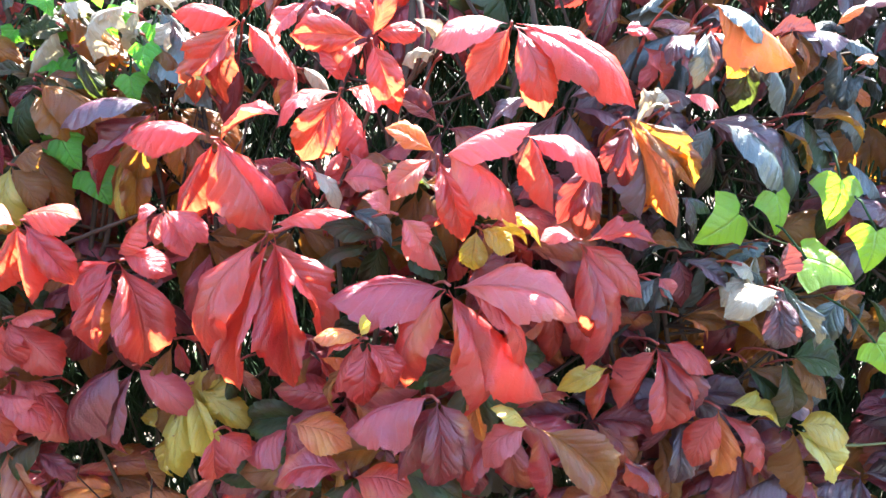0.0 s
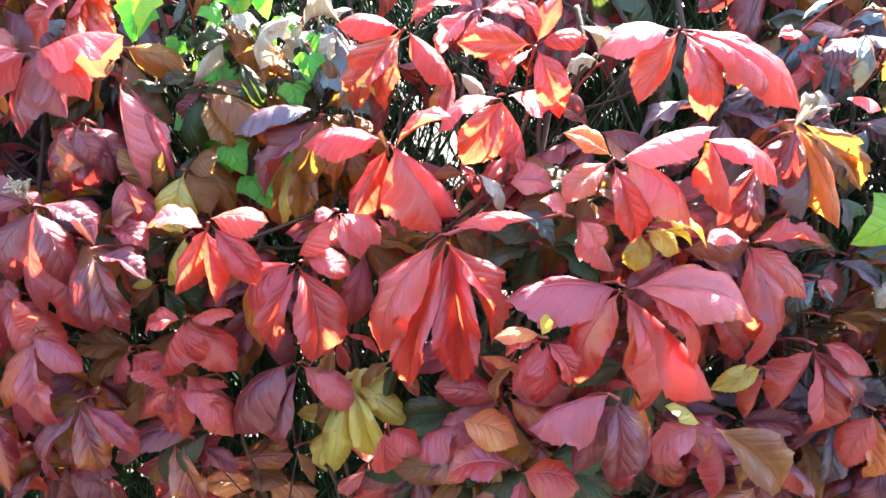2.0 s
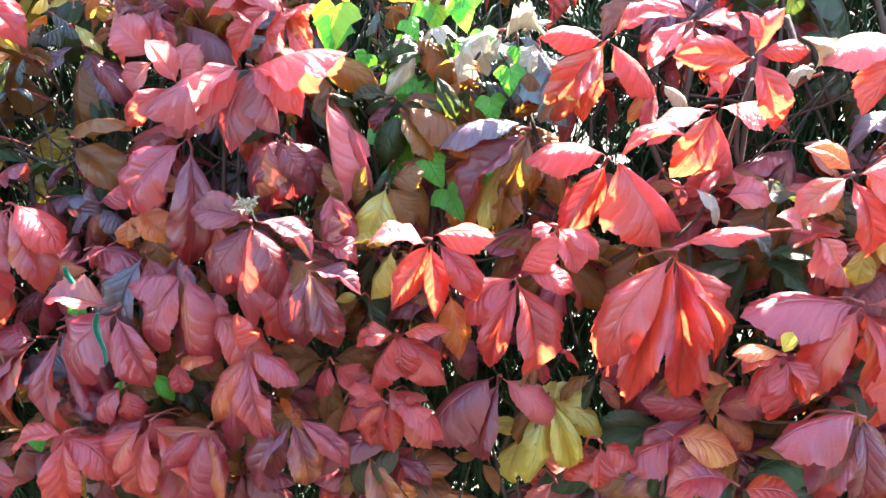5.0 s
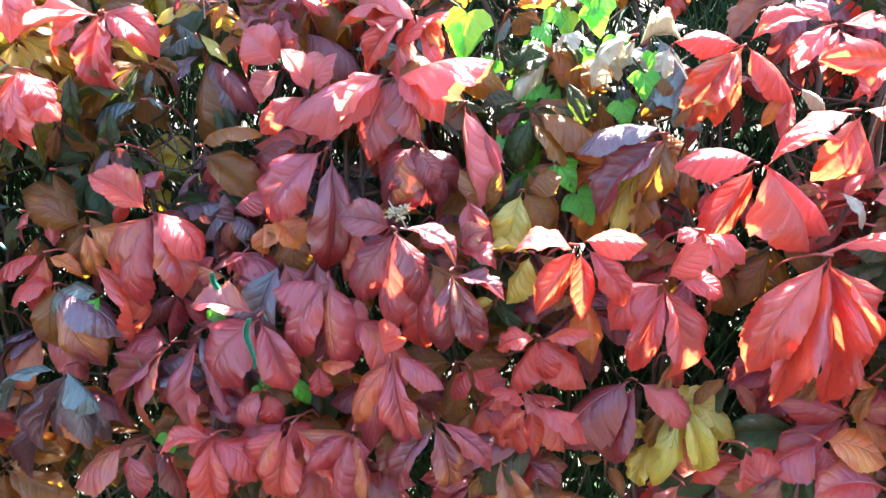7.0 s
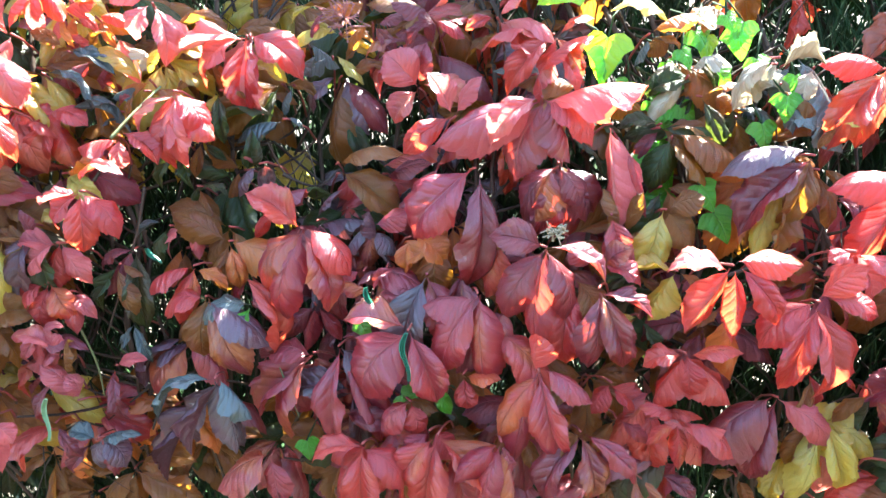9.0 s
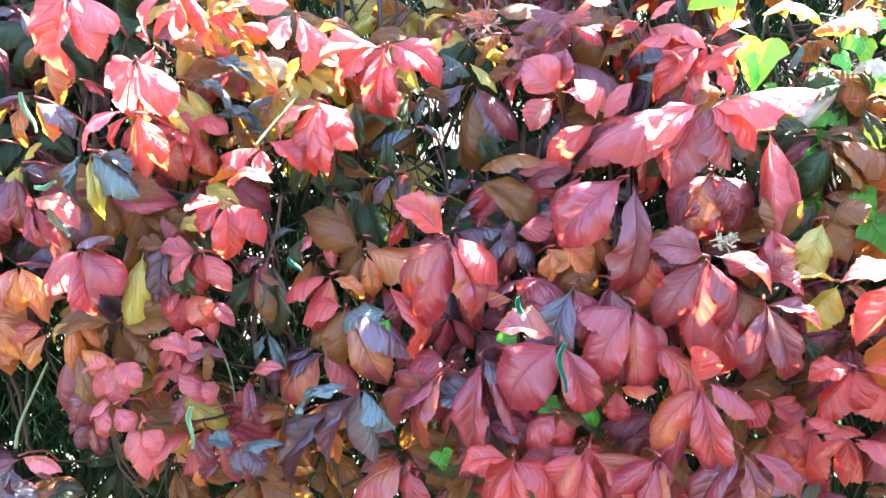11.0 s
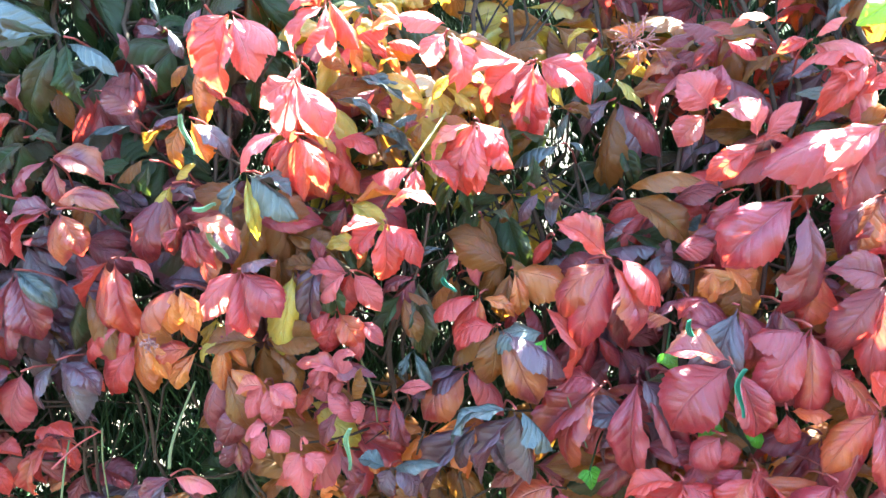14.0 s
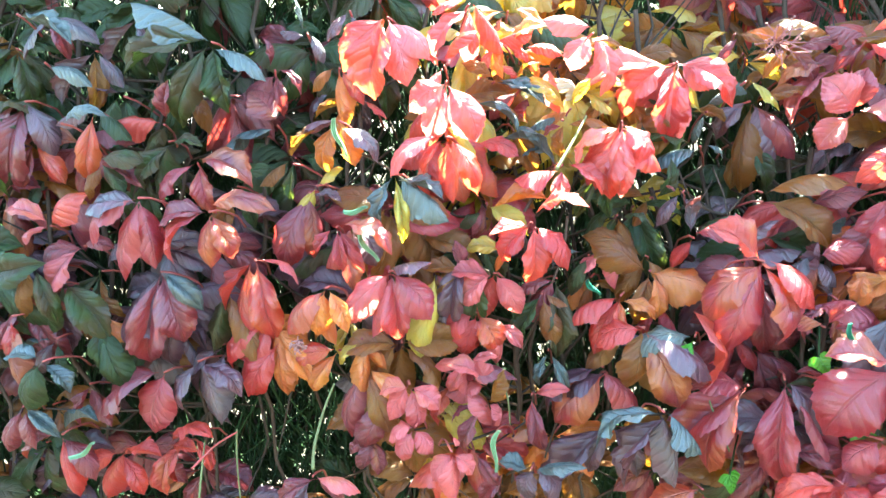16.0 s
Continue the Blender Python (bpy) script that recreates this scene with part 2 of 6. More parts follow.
def leaflet_mesh(seed, arch, fold, puff, wavy, hook, kind="leaflet"):
    """A toothed leaflet of length and width 1: base at the origin, tip at y = 1, upper side to z.
    arch: how it bows along its length; fold: how the halves hang from (+) or rise to (-) the edges; puff: swelling of each half;
    wavy: ripple of the edges; hook: how far the tip bends down."""
    rng = random.Random(seed)
    stretch = rng.uniform(-0.05, 0.04)
    bulge = rng.uniform(0.02, 0.12)
    teeth = rng.choice((7, 8, 8, 9))
    stations = [(t, None) for t in (0.0, 0.05, 0.09, 0.14, 0.20, 0.27)]
    for j in range(teeth):
        t0 = 0.32 + 0.60 * j / teeth
        stations += [(t0, 0), (t0 + 0.60 * 0.70 / teeth, 1)]
    stations += [(0.935, None), (0.97, None), (1.0, None)]
    bm = bmesh.new()
    uv_of = {}
    rows = []
    wave = [rng.uniform(0, 6.28) for _ in range(8)]
    for t, mark in stations:
        half = half_width(min(1, max(0, t + stretch * math.sin(math.pi * t))))
        row = []
        for s in (-1, -0.78, -0.5, -0.22, 0, 0.22, 0.5, 0.78, 1):
            h, y, edge = half, t, abs(s)
            if mark is not None and edge == 1:
                tooth = rng.uniform(0.6, 1.3) * min(1, 2.2 * half) ** 0.8
                h = half + (0.020 if mark else -0.010) * tooth
                y = t + (0.022 * tooth if mark else -0.004)
            x = s * h
            z = 0.75 * arch * 4 * t * (1 - t) - 0.9 * fold * edge * h
            z += 1.3 * puff * math.sin(math.pi * edge) * h
            z += 0.005 * math.cos(2 * math.pi * (7 * t - 1.9 * edge)) * math.sin(math.pi * edge) * (0.15 < t < 0.92)
            z += 0.7 * wavy * edge**2 * h * 2 * math.sin((13 + 3 * (s > 0)) * t + wave[0 if s > 0 else 1])
            z += 0.5 * wavy * edge**3 * h * math.sin(31 * t + wave[2 if s > 0 else 3])
            z -= hook * max(0, t - 0.62) ** 2 * 1.1
            x += 0.012 * math.sin(9 * t + wave[4]) * math.sin(math.pi * t)
            v = bm.verts.new((x + bulge * 4 * t * (1 - t) * (0.6 + 0.4 * t), y, z))
            uv_of[v] = (0.5 + 0.5 * s, t)
            row.append(v)
        rows.append(row)
    layer = bm.loops.layers.uv.new("UVMap")
    for r0, r1 in zip(rows, rows[1:]):
        for j in range(8):
            f = bm.faces.new((r0[j], r0[j + 1], r1[j + 1], r1[j]))
            for loop in f.loops:
                loop[layer].uv = uv_of[loop.vert]
    mesh = bpy.data.meshes.new(kind)
    bm.to_mesh(mesh)
    bm.free()
    return smooth(mesh)


# arch, fold, puff, wavy, hook
SHAPES = [(0.10, 0.25, 0.10, 0.05, 0.3), (0.16, 0.40, 0.14, 0.04, 0.5), (0.20, -0.20, 0.12, 0.07, 0.6), (0.08, 0.5, 0.10, 0.05, 0.2), (0.24, 0.30, 0.08, 0.08, 0.7), (0.12, -0.30, 0.16, 0.06, 0.4), (0.18, 0.60, 0.16, 0.05, 0.5), (0.05, -0.40, 0.12, 0.09, 0.3), (0.14, 0.05, 0.18, 0.08, 0.8), (0.22, -0.10, 0.14, 0.10, 0.5), (0.10, 0.75, 0.10, 0.10, 0.2), (0.26, 0.15, 0.10, 0.06, 0.3)]
FORMS = {c: [] for c in LEAF}
for c in LEAF:
    for s, shape in enumerate(SHAPES):
        mesh = leaflet_mesh(s + 20, *shape)
        mesh.materials.append(LEAF[c])
        FORMS[c].append(mesh)
# dried leaves crumple and roll in at the edges
for c in "w":
    for s in range(12):
        mesh = leaflet_mesh(s + 60, 0.1 + 0.03 * s, (1.1, -1.2, 0.8, -0.9, 1.4, 0.5)[s % 6], 0.25, 0.22, (0.9, -0.5, 0.4, 1.2, 0.1)[s % 5])
        mesh.materials.append(LEAF[c])
        FORMS[c].append(mesh)

PICK = random.Random(11)
FACING = Vector((0.0, -0.86, 0.50))


def vine(label):
    ob = new("creeper_vine")
    ob["hubs"] = []
    HUBS[ob.name] = []
    return tagged(ob, label, "climbing plant", "creeper vines over the hedge")


HUBS = {}


def leaflet(parent, colour, hub, ang, out, length, width, twist):
    """ang: way of the tip, anticlockwise from +x seen from the front; out: degrees by which it comes forward; length in cm."""
    a, o = radians(ang), radians(out)
    d = Vector((math.cos(a) * math.cos(o), -math.sin(o), math.sin(a) * math.cos(o)))
    level = abs(math.cos(a)) if math.sin(a) < 0 else 1.0
    flat = level
    level += 0.7 if colour in "ku" else 0.0
    n = FACING + Vector((0, 0.42, 0.5)) * level + Vector((PICK.uniform(-0.38, 0.38) + 0.32 * math.cos(a), PICK.uniform(-0.15, 0.15), PICK.uniform(-0.2, 0.2)))
    n = (n - d * n.dot(d)).normalized()
    n = Matrix.Rotation(radians(1.4 * twist), 3, d) @ n
    x = d.cross(n)
    L = length / 100
    width *= 0.84 + 0.32 * min(flat, 1.0) ** 2
    width *= 0.75 if colour == "k" else 1.0
    sag = 1 if x.z > 0 else -1
    m = Matrix.Identity(4)
    for i in range(3):
        m[i][0], m[i][1], m[i][2] = sag * x[i] * width * L, d[i] * L, n[i] * L
    m.translation = hub + d * 0.003 + n * PICK.uniform(-0.006, 0.006)
    return part("leaflet", PICK.choice(FORMS[colour]), None, parent, m)


def leaf(v, colour, x, y, z, *tips):
    """A compound leaf whose leaflets meet at (x, y, z), on its stalk."""
    hub = Vector((x, y, z))
    root = hub + Vector((PICK.uniform(-0.02, 0.02), 0.05, PICK.uniform(-0.045, -0.025)))
    bend = (hub + root) / 2 + Vector((0, 0.006, 0.004))
    ob = part("leaf", tube([root, (root + bend) / 2 + Vector((0, 0, 0.004)), bend, (bend + hub) / 2 + Vector((0, -0.003, 0.003)), hub], [0.0011, 0.001, 0.001, 0.001, 0.0011], 5, "stalk"), STALK, v)
    for tip in tips:
        leaflet(ob, tip[5] if len(tip) > 5 else colour, hub, *tip[:5])
    HUBS[v.name].append(root)
    return ob


def finish(v):
    """The woody stem of a vine, from its top down, and the side shoots that carry its leaves."""
    pts = sorted(HUBS[v.name], key=lambda p: -p.z)
    mean = sum(pts, Vector()) / len(pts)
    top, foot = pts[0].z + 0.05, pts[-1].z - 0.08
    line = []
    for i in range(13):
        z = top + (foot - top) * i / 12
        x = mean.x + 0.012 * math.sin(17 * z + 9 * mean.x) + 0.008 * math.sin(41 * z)
        line.append(Vector((x, face_y(x, z) + 0.095, z)))
    part("stem", tube(line, [0.0026 - 0.001 * i / 12 for i in range(13)], 7, "stem"), STEM, v)
    for p in pts:
        z = p.z - 0.03
        x = mean.x + 0.012 * math.sin(17 * z + 9 * mean.x) + 0.008 * math.sin(41 * z)
        q = Vector((x, face_y(x, z) + 0.095, z))
        r = p.lerp(q, 0.5) + Vector((0, 0.012, -0.012))
        part("side_shoot", tube([p, p.lerp(r, 0.5) + Vector((0, 0.003, -0.004)), r, q], [0.0011, 0.0012, 0.0014, 0.0016], 5, "side_shoot"), STEM, v)
    del v["hubs"]


# hollows (+) and bulges (-) of the hedge's face: x, z, depth
HOLLOWS = [(0.33, 1.34, 0.064), (-0.58, 1.34, 0.040), (-0.45, 1.14, -0.036), (-0.45, 1.44, 0.065), (0.33, 1.14, 0.048), (-0.19, 1.44, 0.061), (-0.32, 1.24, -0.020), (-0.84, 1.44, -0.014), (-0.06, 1.24, -0.031), (-0.32, 1.44, -0.038), (0.20, 1.24, 0.040), (-0.58, 1.14, 0.024), (-0.84, 1.24, -0.017), (-1.10, 1.14, 0.041), (-0.19, 1.14, 0.022), (0.33, 1.44, 0.062)]


def face_y(x, z):
    """The depth of the hedge's leafy face."""
    u = max(min(x, 0.15), -1.2)
    z = max(z, 1.0)
    y = 0.4176 - 0.275 * u + 0.173 * (z - 1.2) - 0.188 * u * u + 0.884 * (z - 1.2) ** 2
    return y + sum(d * math.exp(-((x - a) ** 2 + (z - b) ** 2) / 0.0128) for a, b, d in HOLLOWS)


# ---- ground ----
bm = bmesh.new()
bmesh.ops.create_grid(bm, x_segments=60, y_segments=60, size=60)
for p in bm.verts:
    p.co.z = 0.03 * noise.noise(p.co * 0.3)
mesh = bpy.data.meshes.new("ground")
bm.to_mesh(mesh)
bm.free()
tagged(part("ground", smooth(mesh), SOIL), "brown sandy path and bare soil below the hedge", "ground", "", "structure")


# ---- unseen wall added behind the camera: cuts low sky, gives warm bounce ----
def block(x0, x1, y0, y1, z0, z1, name):
    bm = bmesh.new()
    bmesh.ops.create_cube(bm, size=1, matrix=Matrix.Translation(((x0 + x1) / 2, (y0 + y1) / 2, (z0 + z1) / 2)) @ Matrix.Diagonal((x1 - x0, y1 - y0, z1 - z0, 1)))
    mesh = bpy.data.meshes.new(name)
    bm.to_mesh(mesh)
    bm.free()
    return mesh


tagged(part("wall_south", block(-7, 7, -4.0, -3.75, -0.1, 2.6, "wall_south"), PLASTER), "unseen plain plaster wall added behind the camera to shape the light", "wall", "", "structure")

# thin places of the hedge through which daylight shows: x, z, radius
THIN = [(-0.555, 1.335, 0.05), (-0.04, 1.315, 0.05), (-0.23, 1.37, 0.045)]


def thin_place(x, z):
    return any((x - a) ** 2 + (z - b) ** 2 < r * r for a, b, r in THIN)


# ---- inner hedge: a dark thicket of thin shoots and twigs ----
def thicket(name, count, seed, depth, length, radius, material, lean, parent):
    rng = random.Random(seed)
    verts, faces = [], []
    for _ in range(count):
        x, z = rng.uniform(-1.75, 1.0), 1.5 * rng.random() ** 0.55
        if thin_place(x, z + 0.05) and rng.random() < 0.7:
            continue
        y = face_y(x, z) + rng.uniform(*depth)
        p = Vector((x, y, z))
        d = Vector((rng.gauss(0, lean), rng.gauss(0, lean), rng.choice((1, 1, -1)))).normalized()
        L, r = rng.uniform(*length), rng.uniform(*radius)
        bow = Vector((rng.uniform(-1, 1), rng.uniform(-1, 1), 0)) * L * 0.15
        a = d.cross(Vector((0.2, 1, 0.1))).normalized()
        b = d.cross(a)
        k = len(verts)
        for f, rr in ((0, 1.0), (0.5, 0.8), (1.0, 0.15)):
            c = p + d * L * f + bow * math.sin(math.pi * f)
            c.y = max(c.y, face_y(c.x, c.z) + depth[0])
            for q in range(3):
                verts.append(c + (a * math.cos(2.094 * q) + b * math.sin(2.094 * q)) * r * rr)
        for s in (0, 3):
            for q in range(3):
                faces.append((k + s + q, k + s + (q + 1) % 3, k + s + 3 + (q + 1) % 3, k + s + 3 + q))
    mesh = bpy.data.meshes.new(name)
    mesh.from_pydata(verts, [], faces)
    return tagged(part(name, smooth(mesh), material, parent), "", "", "", "stuff")


hedge = tagged(new("hedge"), "dense dark hedge of thin green shoots under the creeper", "hedge")
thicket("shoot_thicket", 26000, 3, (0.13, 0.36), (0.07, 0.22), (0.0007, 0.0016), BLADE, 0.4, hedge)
thicket("twig_thicket", 2200, 4, (0.08, 0.30), (0.08, 0.30), (0.0008, 0.0024), TWIG, 0.8, hedge)


def small_leaves(name, count, seed, depth, size, material, parent):
    """Loose small leaves deep in the hedge."""
    rng = random.Random(seed)
    verts, faces = [], []
    for _ in range(count):
        x, z = rng.uniform(-1.9, 1.1), 0.05 + 1.57 * rng.random() ** 0.7
        if thin_place(x, z + 0.03):
            continue
        c = Vector((x, face_y(x, z) + rng.uniform(*depth), z))
        m = Euler((rng.uniform(-1.2, 1.2), rng.uniform(-1.2, 1.2), rng.uniform(0, 6.28))).to_matrix()
        s = rng.uniform(*size)
        k = len(verts)
        for q in ((0, 0, 0), (0.28, 0.35, 0.06), (0.24, 0.7, 0.04), (0, 1, -0.05), (-0.24, 0.7, 0.04), (-0.28, 0.35, 0.06), (0, 0.5, 0)):
            verts.append(c + m @ Vector(q) * s)
        for q in range(6):
            faces.append((k + 6, k + q, k + (q + 1) % 6))
    mesh = bpy.data.meshes.new(name)
    mesh.from_pydata(verts, [], faces)
    return tagged(part(name, smooth(mesh), material, parent), "", "", "", "stuff")



def shade_canopy(count, seed, parent):
    """Unseen leaves added above the hedge to shade the vines, denser in two places."""
    rng = random.Random(seed)
    verts, faces = [], []
    while len(verts) < 7 * count:
        x = rng.uniform(-1.9, 1.1)
        if rng.random() > 0.08 + 0.6 * math.exp(-(((x + 0.35) / 0.14) ** 4)) + math.exp(-(((x + 0.98) / 0.17) ** 4)):
            continue
        c = Vector((x, rng.uniform(0.64, 0.98), rng.uniform(1.62, 1.82)))
        m = Euler((rng.uniform(-0.8, 0.8), rng.uniform(-0.8, 0.8), rng.uniform(0, 6.28))).to_matrix()
        s = rng.uniform(0.03, 0.07)
        k = len(verts)
        for q in ((0, 0, 0), (0.28, 0.35, 0.06), (0.24, 0.7, 0.04), (0, 1, -0.05), (-0.24, 0.7, 0.04), (-0.28, 0.35, 0.06), (0, 0.5, 0)):
            verts.append(c + m @ Vector(q) * s)
        for q in range(6):
            faces.append((k + 6, k + q, k + (q + 1) % 6))
    mesh = bpy.data.meshes.new("top_foliage")
    mesh.from_pydata(verts, [], faces)
    return tagged(part("top_foliage", smooth(mesh), BLADE, parent), "", "", "", "stuff")


# out-of-view leaves that only cast flecked shade on the creeper
shade_canopy(760, 15, hedge)
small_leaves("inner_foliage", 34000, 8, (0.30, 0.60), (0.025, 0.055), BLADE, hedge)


# ---- ivy ----
def ivy_mesh(seed):
    """A heart-shaped ivy leaf with shallow lobes: stalk end at the origin, tip at y = 1."""
    rng = random.Random(seed)
    outline = [(0, 0), (0.14, -0.11), (0.32, -0.14), (0.47, -0.04), (0.60, 0.16), (0.43, 0.33), (0.34, 0.45), (0.25, 0.66), (0.11, 0.88), (0, 1.0)]
    bm = bmesh.new()
    layer = bm.loops.layers.uv.new("UVMap")
    ring = outline + [(-x, y) for x, y in outline[-2:0:-1]]

    def at(x, y):
        return (x, y, 0.10 * math.sin(math.pi * max(0, y)) - 0.3 * abs(x) * abs(x) + 0.03 * math.sin(6 * x + seed) - 0.12 * y * y)

    inner = [bm.verts.new(at(0.5 * x, 0.35 + 0.5 * (y - 0.35))) for x, y in ring]
    outer = [bm.verts.new(at(x * rng.uniform(0.94, 1.06), y)) for x, y in ring]
    mid = bm.verts.new(at(0, 0.35))
    n = len(ring)
    for j in range(n):
        k = (j + 1) % n
        bm.faces.new((outer[j], outer[k], inner[k], inner[j]))
        bm.faces.new((inner[j], inner[k], mid))
    for f in bm.faces:
        for loop in f.loops:
            loop[layer].uv = (0.5 + 0.8 * loop.vert.co.x, loop.vert.co.y)
    bm.normal_update()
    for f in bm.faces:
        if f.normal.z < 0:
            f.normal_flip()
    mesh = bpy.data.meshes.new("ivy_leaf")
    bm.to_mesh(mesh)
    bm.free()
    return smooth(mesh)


IVY = {c: [] for c in "il"}
for c in IVY:
    for s in range(3):
        mesh = ivy_mesh(s)
        mesh.materials.append(LEAF[c])
        IVY[c].append(mesh)


def ivy_leaf(v, colour, x, y, z, size, ang):
    """size in cm; ang: way of the tip as for a leaflet."""
    hub = Vector((x, y, z))
    d = Vector((math.cos(radians(ang)), -0.25, math.sin(radians(ang)))).normalized()
    n = Vector((PICK.uniform(-0.35, 0.35), -0.8, 0.5 + PICK.uniform(-0.3, 0.3)))
    n = (n - d * n.dot(d)).normalized()
    a = d.cross(n)
    L = size / 100
    m = Matrix.Identity(4)
    for i in range(3):
        m[i][0], m[i][1], m[i][2] = a[i] * L, d[i] * L, n[i] * L
    m.translation = hub - d * L * 0.4
    root = m.translation + Vector((PICK.uniform(-0.02, 0.02), 0.04, 0.02))
    stalk = part("leaf", tube([root, (root + m.translation) / 2 + Vector((0, 0, 0.006)), m.translation], 0.0009, 5, "stalk"), BLADE, v)
    part("blade", PICK.choice(IVY[colour]), None, stalk, m)
    HUBS[v.name].append(root)


# ---- small things among the leaves ----
TIE = rough_material("green_tie_plastic", (0.035, 0.17, 0.09), (0.02, 0.09, 0.06), 300, 0.35, 0.2)
PALE = rough_material("pale_green_tie", (0.22, 0.34, 0.17), (0.13, 0.22, 0.11), 300, 0.45, 0.2)
STRAW = rough_material("dried_flower", (0.34, 0.29, 0.19), (0.22, 0.17, 0.10), 80, 0.8, 0.4)
ROSY = rough_material("faded_pink_tendril", (0.32, 0.13, 0.12), (0.2, 0.09, 0.07), 80, 0.7, 0.3)
GREENSTEM = rough_material("green_stem", (0.12, 0.14, 0.05), (0.08, 0.07, 0.03), 60, 0.7, 0.4)


def twig(kind, radius, *pts):
    """A bare stem through a few points; kind r: red leaf stalk, b: brown bark, g: green."""
    pts = [Vector(p) for p in pts]
    line = []
    for i in range(len(pts) - 1):
        p0, p1, p2, p3 = pts[max(i - 1, 0)], pts[i], pts[i + 1], pts[min(i + 2, len(pts) - 1)]
        for j in range(6):
            t = j / 6
            line.append(0.5 * ((2 * p1) + (p2 - p0) * t + (2 * p0 - 5 * p1 + 4 * p2 - p3) * t * t + (3 * p1 - p0 - 3 * p2 + p3) * t**3))
    line.append(pts[-1])
    n = len(line)
    ob = part("bare_stem", tube(line, [radius * (1 - 0.4 * i / n) for i in range(n)], 7, "bare_stem"), {"r": STALK, "b": STEM, "g": GREENSTEM}[kind])
    return tagged(ob, {"r": "thin wine-red leaf stalk reaching out of the hedge", "b": "thin grey-brown woody stem among the creeper leaves", "g": "slender pale green stem hanging in the hedge"}[kind], "stem")


def tie(material, x, y, z, length, ang):
    """A short length of ribbed garden tie, bent over; length in cm."""
    bm = bmesh.new()
    d = Vector((math.cos(radians(ang)), -0.15, math.sin(radians(ang)))).normalized()
    a = d.cross(Vector((0.1, -1, 0.2))).normalized()
    b = d.cross(a)
    rows = []
    L = length / 100
    for i in range(9):
        t = i / 8
        c = Vector((x, y, z)) + d * (t - 0.5) * L + b * 0.12 * L * math.sin(3 * t) + a * 0.08 * L * math.sin(5 * t)
        w = 0.0023 * (0.55 + 0.45 * math.sin(math.pi * min(1, t + 0.15)))
        rows.append([bm.verts.new(c + a * w * s + b * h) for s, h in ((-1, 0), (-0.6, -0.0012), (-0.3, 0.0003), (0, -0.0014), (0.3, 0.0003), (0.6, -0.0012), (1, 0), (0.5, 0.0016), (-0.5, 0.0016))])
    for r0, r1 in zip(rows, rows[1:]):
        for j in range(9):
            bm.faces.new((r0[j], r0[(j + 1) % 9], r1[(j + 1) % 9], r1[j]))
    bm.faces.new(rows[0])
    bm.faces.new(rows[-1][::-1])
    mesh = bpy.data.meshes.new("garden_tie")
    bm.to_mesh(mesh)
    bm.free()
    return tagged(part("garden_tie", mesh, material), "short ribbed green garden tie looped among creeper leaves", "garden tie", "garden ties on the vines")


def flower_head(material, x, y, z, size, label, seeds=34):
    """A dried flower head: stalks that fan out, each with a small bud."""
    head = tagged(new("dried_flower_head"), label, "flower head")
    head.location = (x, y, z)
    rng = random.Random(int(1000 * abs(x)))
    for _ in range(seeds):
        d = Vector((rng.gauss(0, 1), rng.gauss(-0.6, 0.6), rng.gauss(0.1, 0.8))).normalized()
        L = size / 200 * rng.uniform(0.5, 1.1)
        side = Vector((rng.uniform(-1, 1), rng.uniform(-1, 1), rng.uniform(-1, 1))) * L * 0.25
        line = [Vector((0, 0.01, 0)), d * L * 0.5 + side, d * L]
        st = part("stalk", tube(line, 0.0005, 4, "stalk"), material, head)
        bm = bmesh.new()
        bmesh.ops.create_icosphere(bm, subdivisions=1, radius=rng.uniform(0.0007, 0.0016), matrix=Matrix.Translation(d * L) @ Matrix.Diagonal((1, 1, 0.7, 1)))
        mesh = bpy.data.meshes.new("bud")
        bm.to_mesh(mesh)
        bm.free()
        part("bud", smooth(mesh), material, st)
    return head


twig("r", 0.0016, (-0.056, 0.452, 1.297), (-0.034, 0.455, 1.305), (-0.009, 0.465, 1.308))
twig("b", 0.0018, (-0.216, 0.517, 1.265), (-0.183, 0.516, 1.279), (-0.149, 0.521, 1.292))
twig("b", 0.0024, (0.043, 0.545, 1.445), (0.045, 0.527, 1.422), (0.039, 0.518, 1.397), (0.022, 0.521, 1.370))
twig("b", 0.0022, (0.055, 0.519, 1.413), (0.043, 0.517, 1.399), (0.034, 0.525, 1.386))
twig("b", 0.0018, (0.022, 0.537, 1.401), (0.010, 0.527, 1.373), (-0.015, 0.501, 1.316), (-0.037, 0.495, 1.290))
twig("b", 0.0016, (0.025, 0.491, 1.336), (0.021, 0.484, 1.321), (0.018, 0.474, 1.301))
twig("b", 0.002, (0.338, 0.549, 1.409), (0.359, 0.546, 1.413), (0.387, 0.543, 1.419))
twig("g", 0.0014, (0.369, 0.431, 1.131), (0.385, 0.426, 1.134), (0.403, 0.418, 1.141))
twig("g", 0.0008, (0.292, 0.495, 1.301), (0.299, 0.478, 1.291), (0.322, 0.469, 1.283), (0.351, 0.457, 1.279))
twig("b", 0.0016, (-0.726, 0.584, 1.331), (-0.717, 0.591, 1.345), (-0.707, 0.599, 1.359))
twig("b", 0.0014, (-0.688, 0.596, 1.323), (-0.696, 0.582, 1.281), (-0.732, 0.572, 1.191))
twig("g", 0.0012, (-0.757, 0.567, 1.211), (-0.742, 0.562, 1.168), (-0.738, 0.558, 1.134))
twig("b", 0.0016, (-0.692, 0.591, 1.199), (-0.687, 0.589, 1.153), (-0.705, 0.571, 1.089))
twig("b", 0.001, (-0.554, 0.646, 1.353), (-0.545, 0.634, 1.329), (-0.542, 0.623, 1.305))
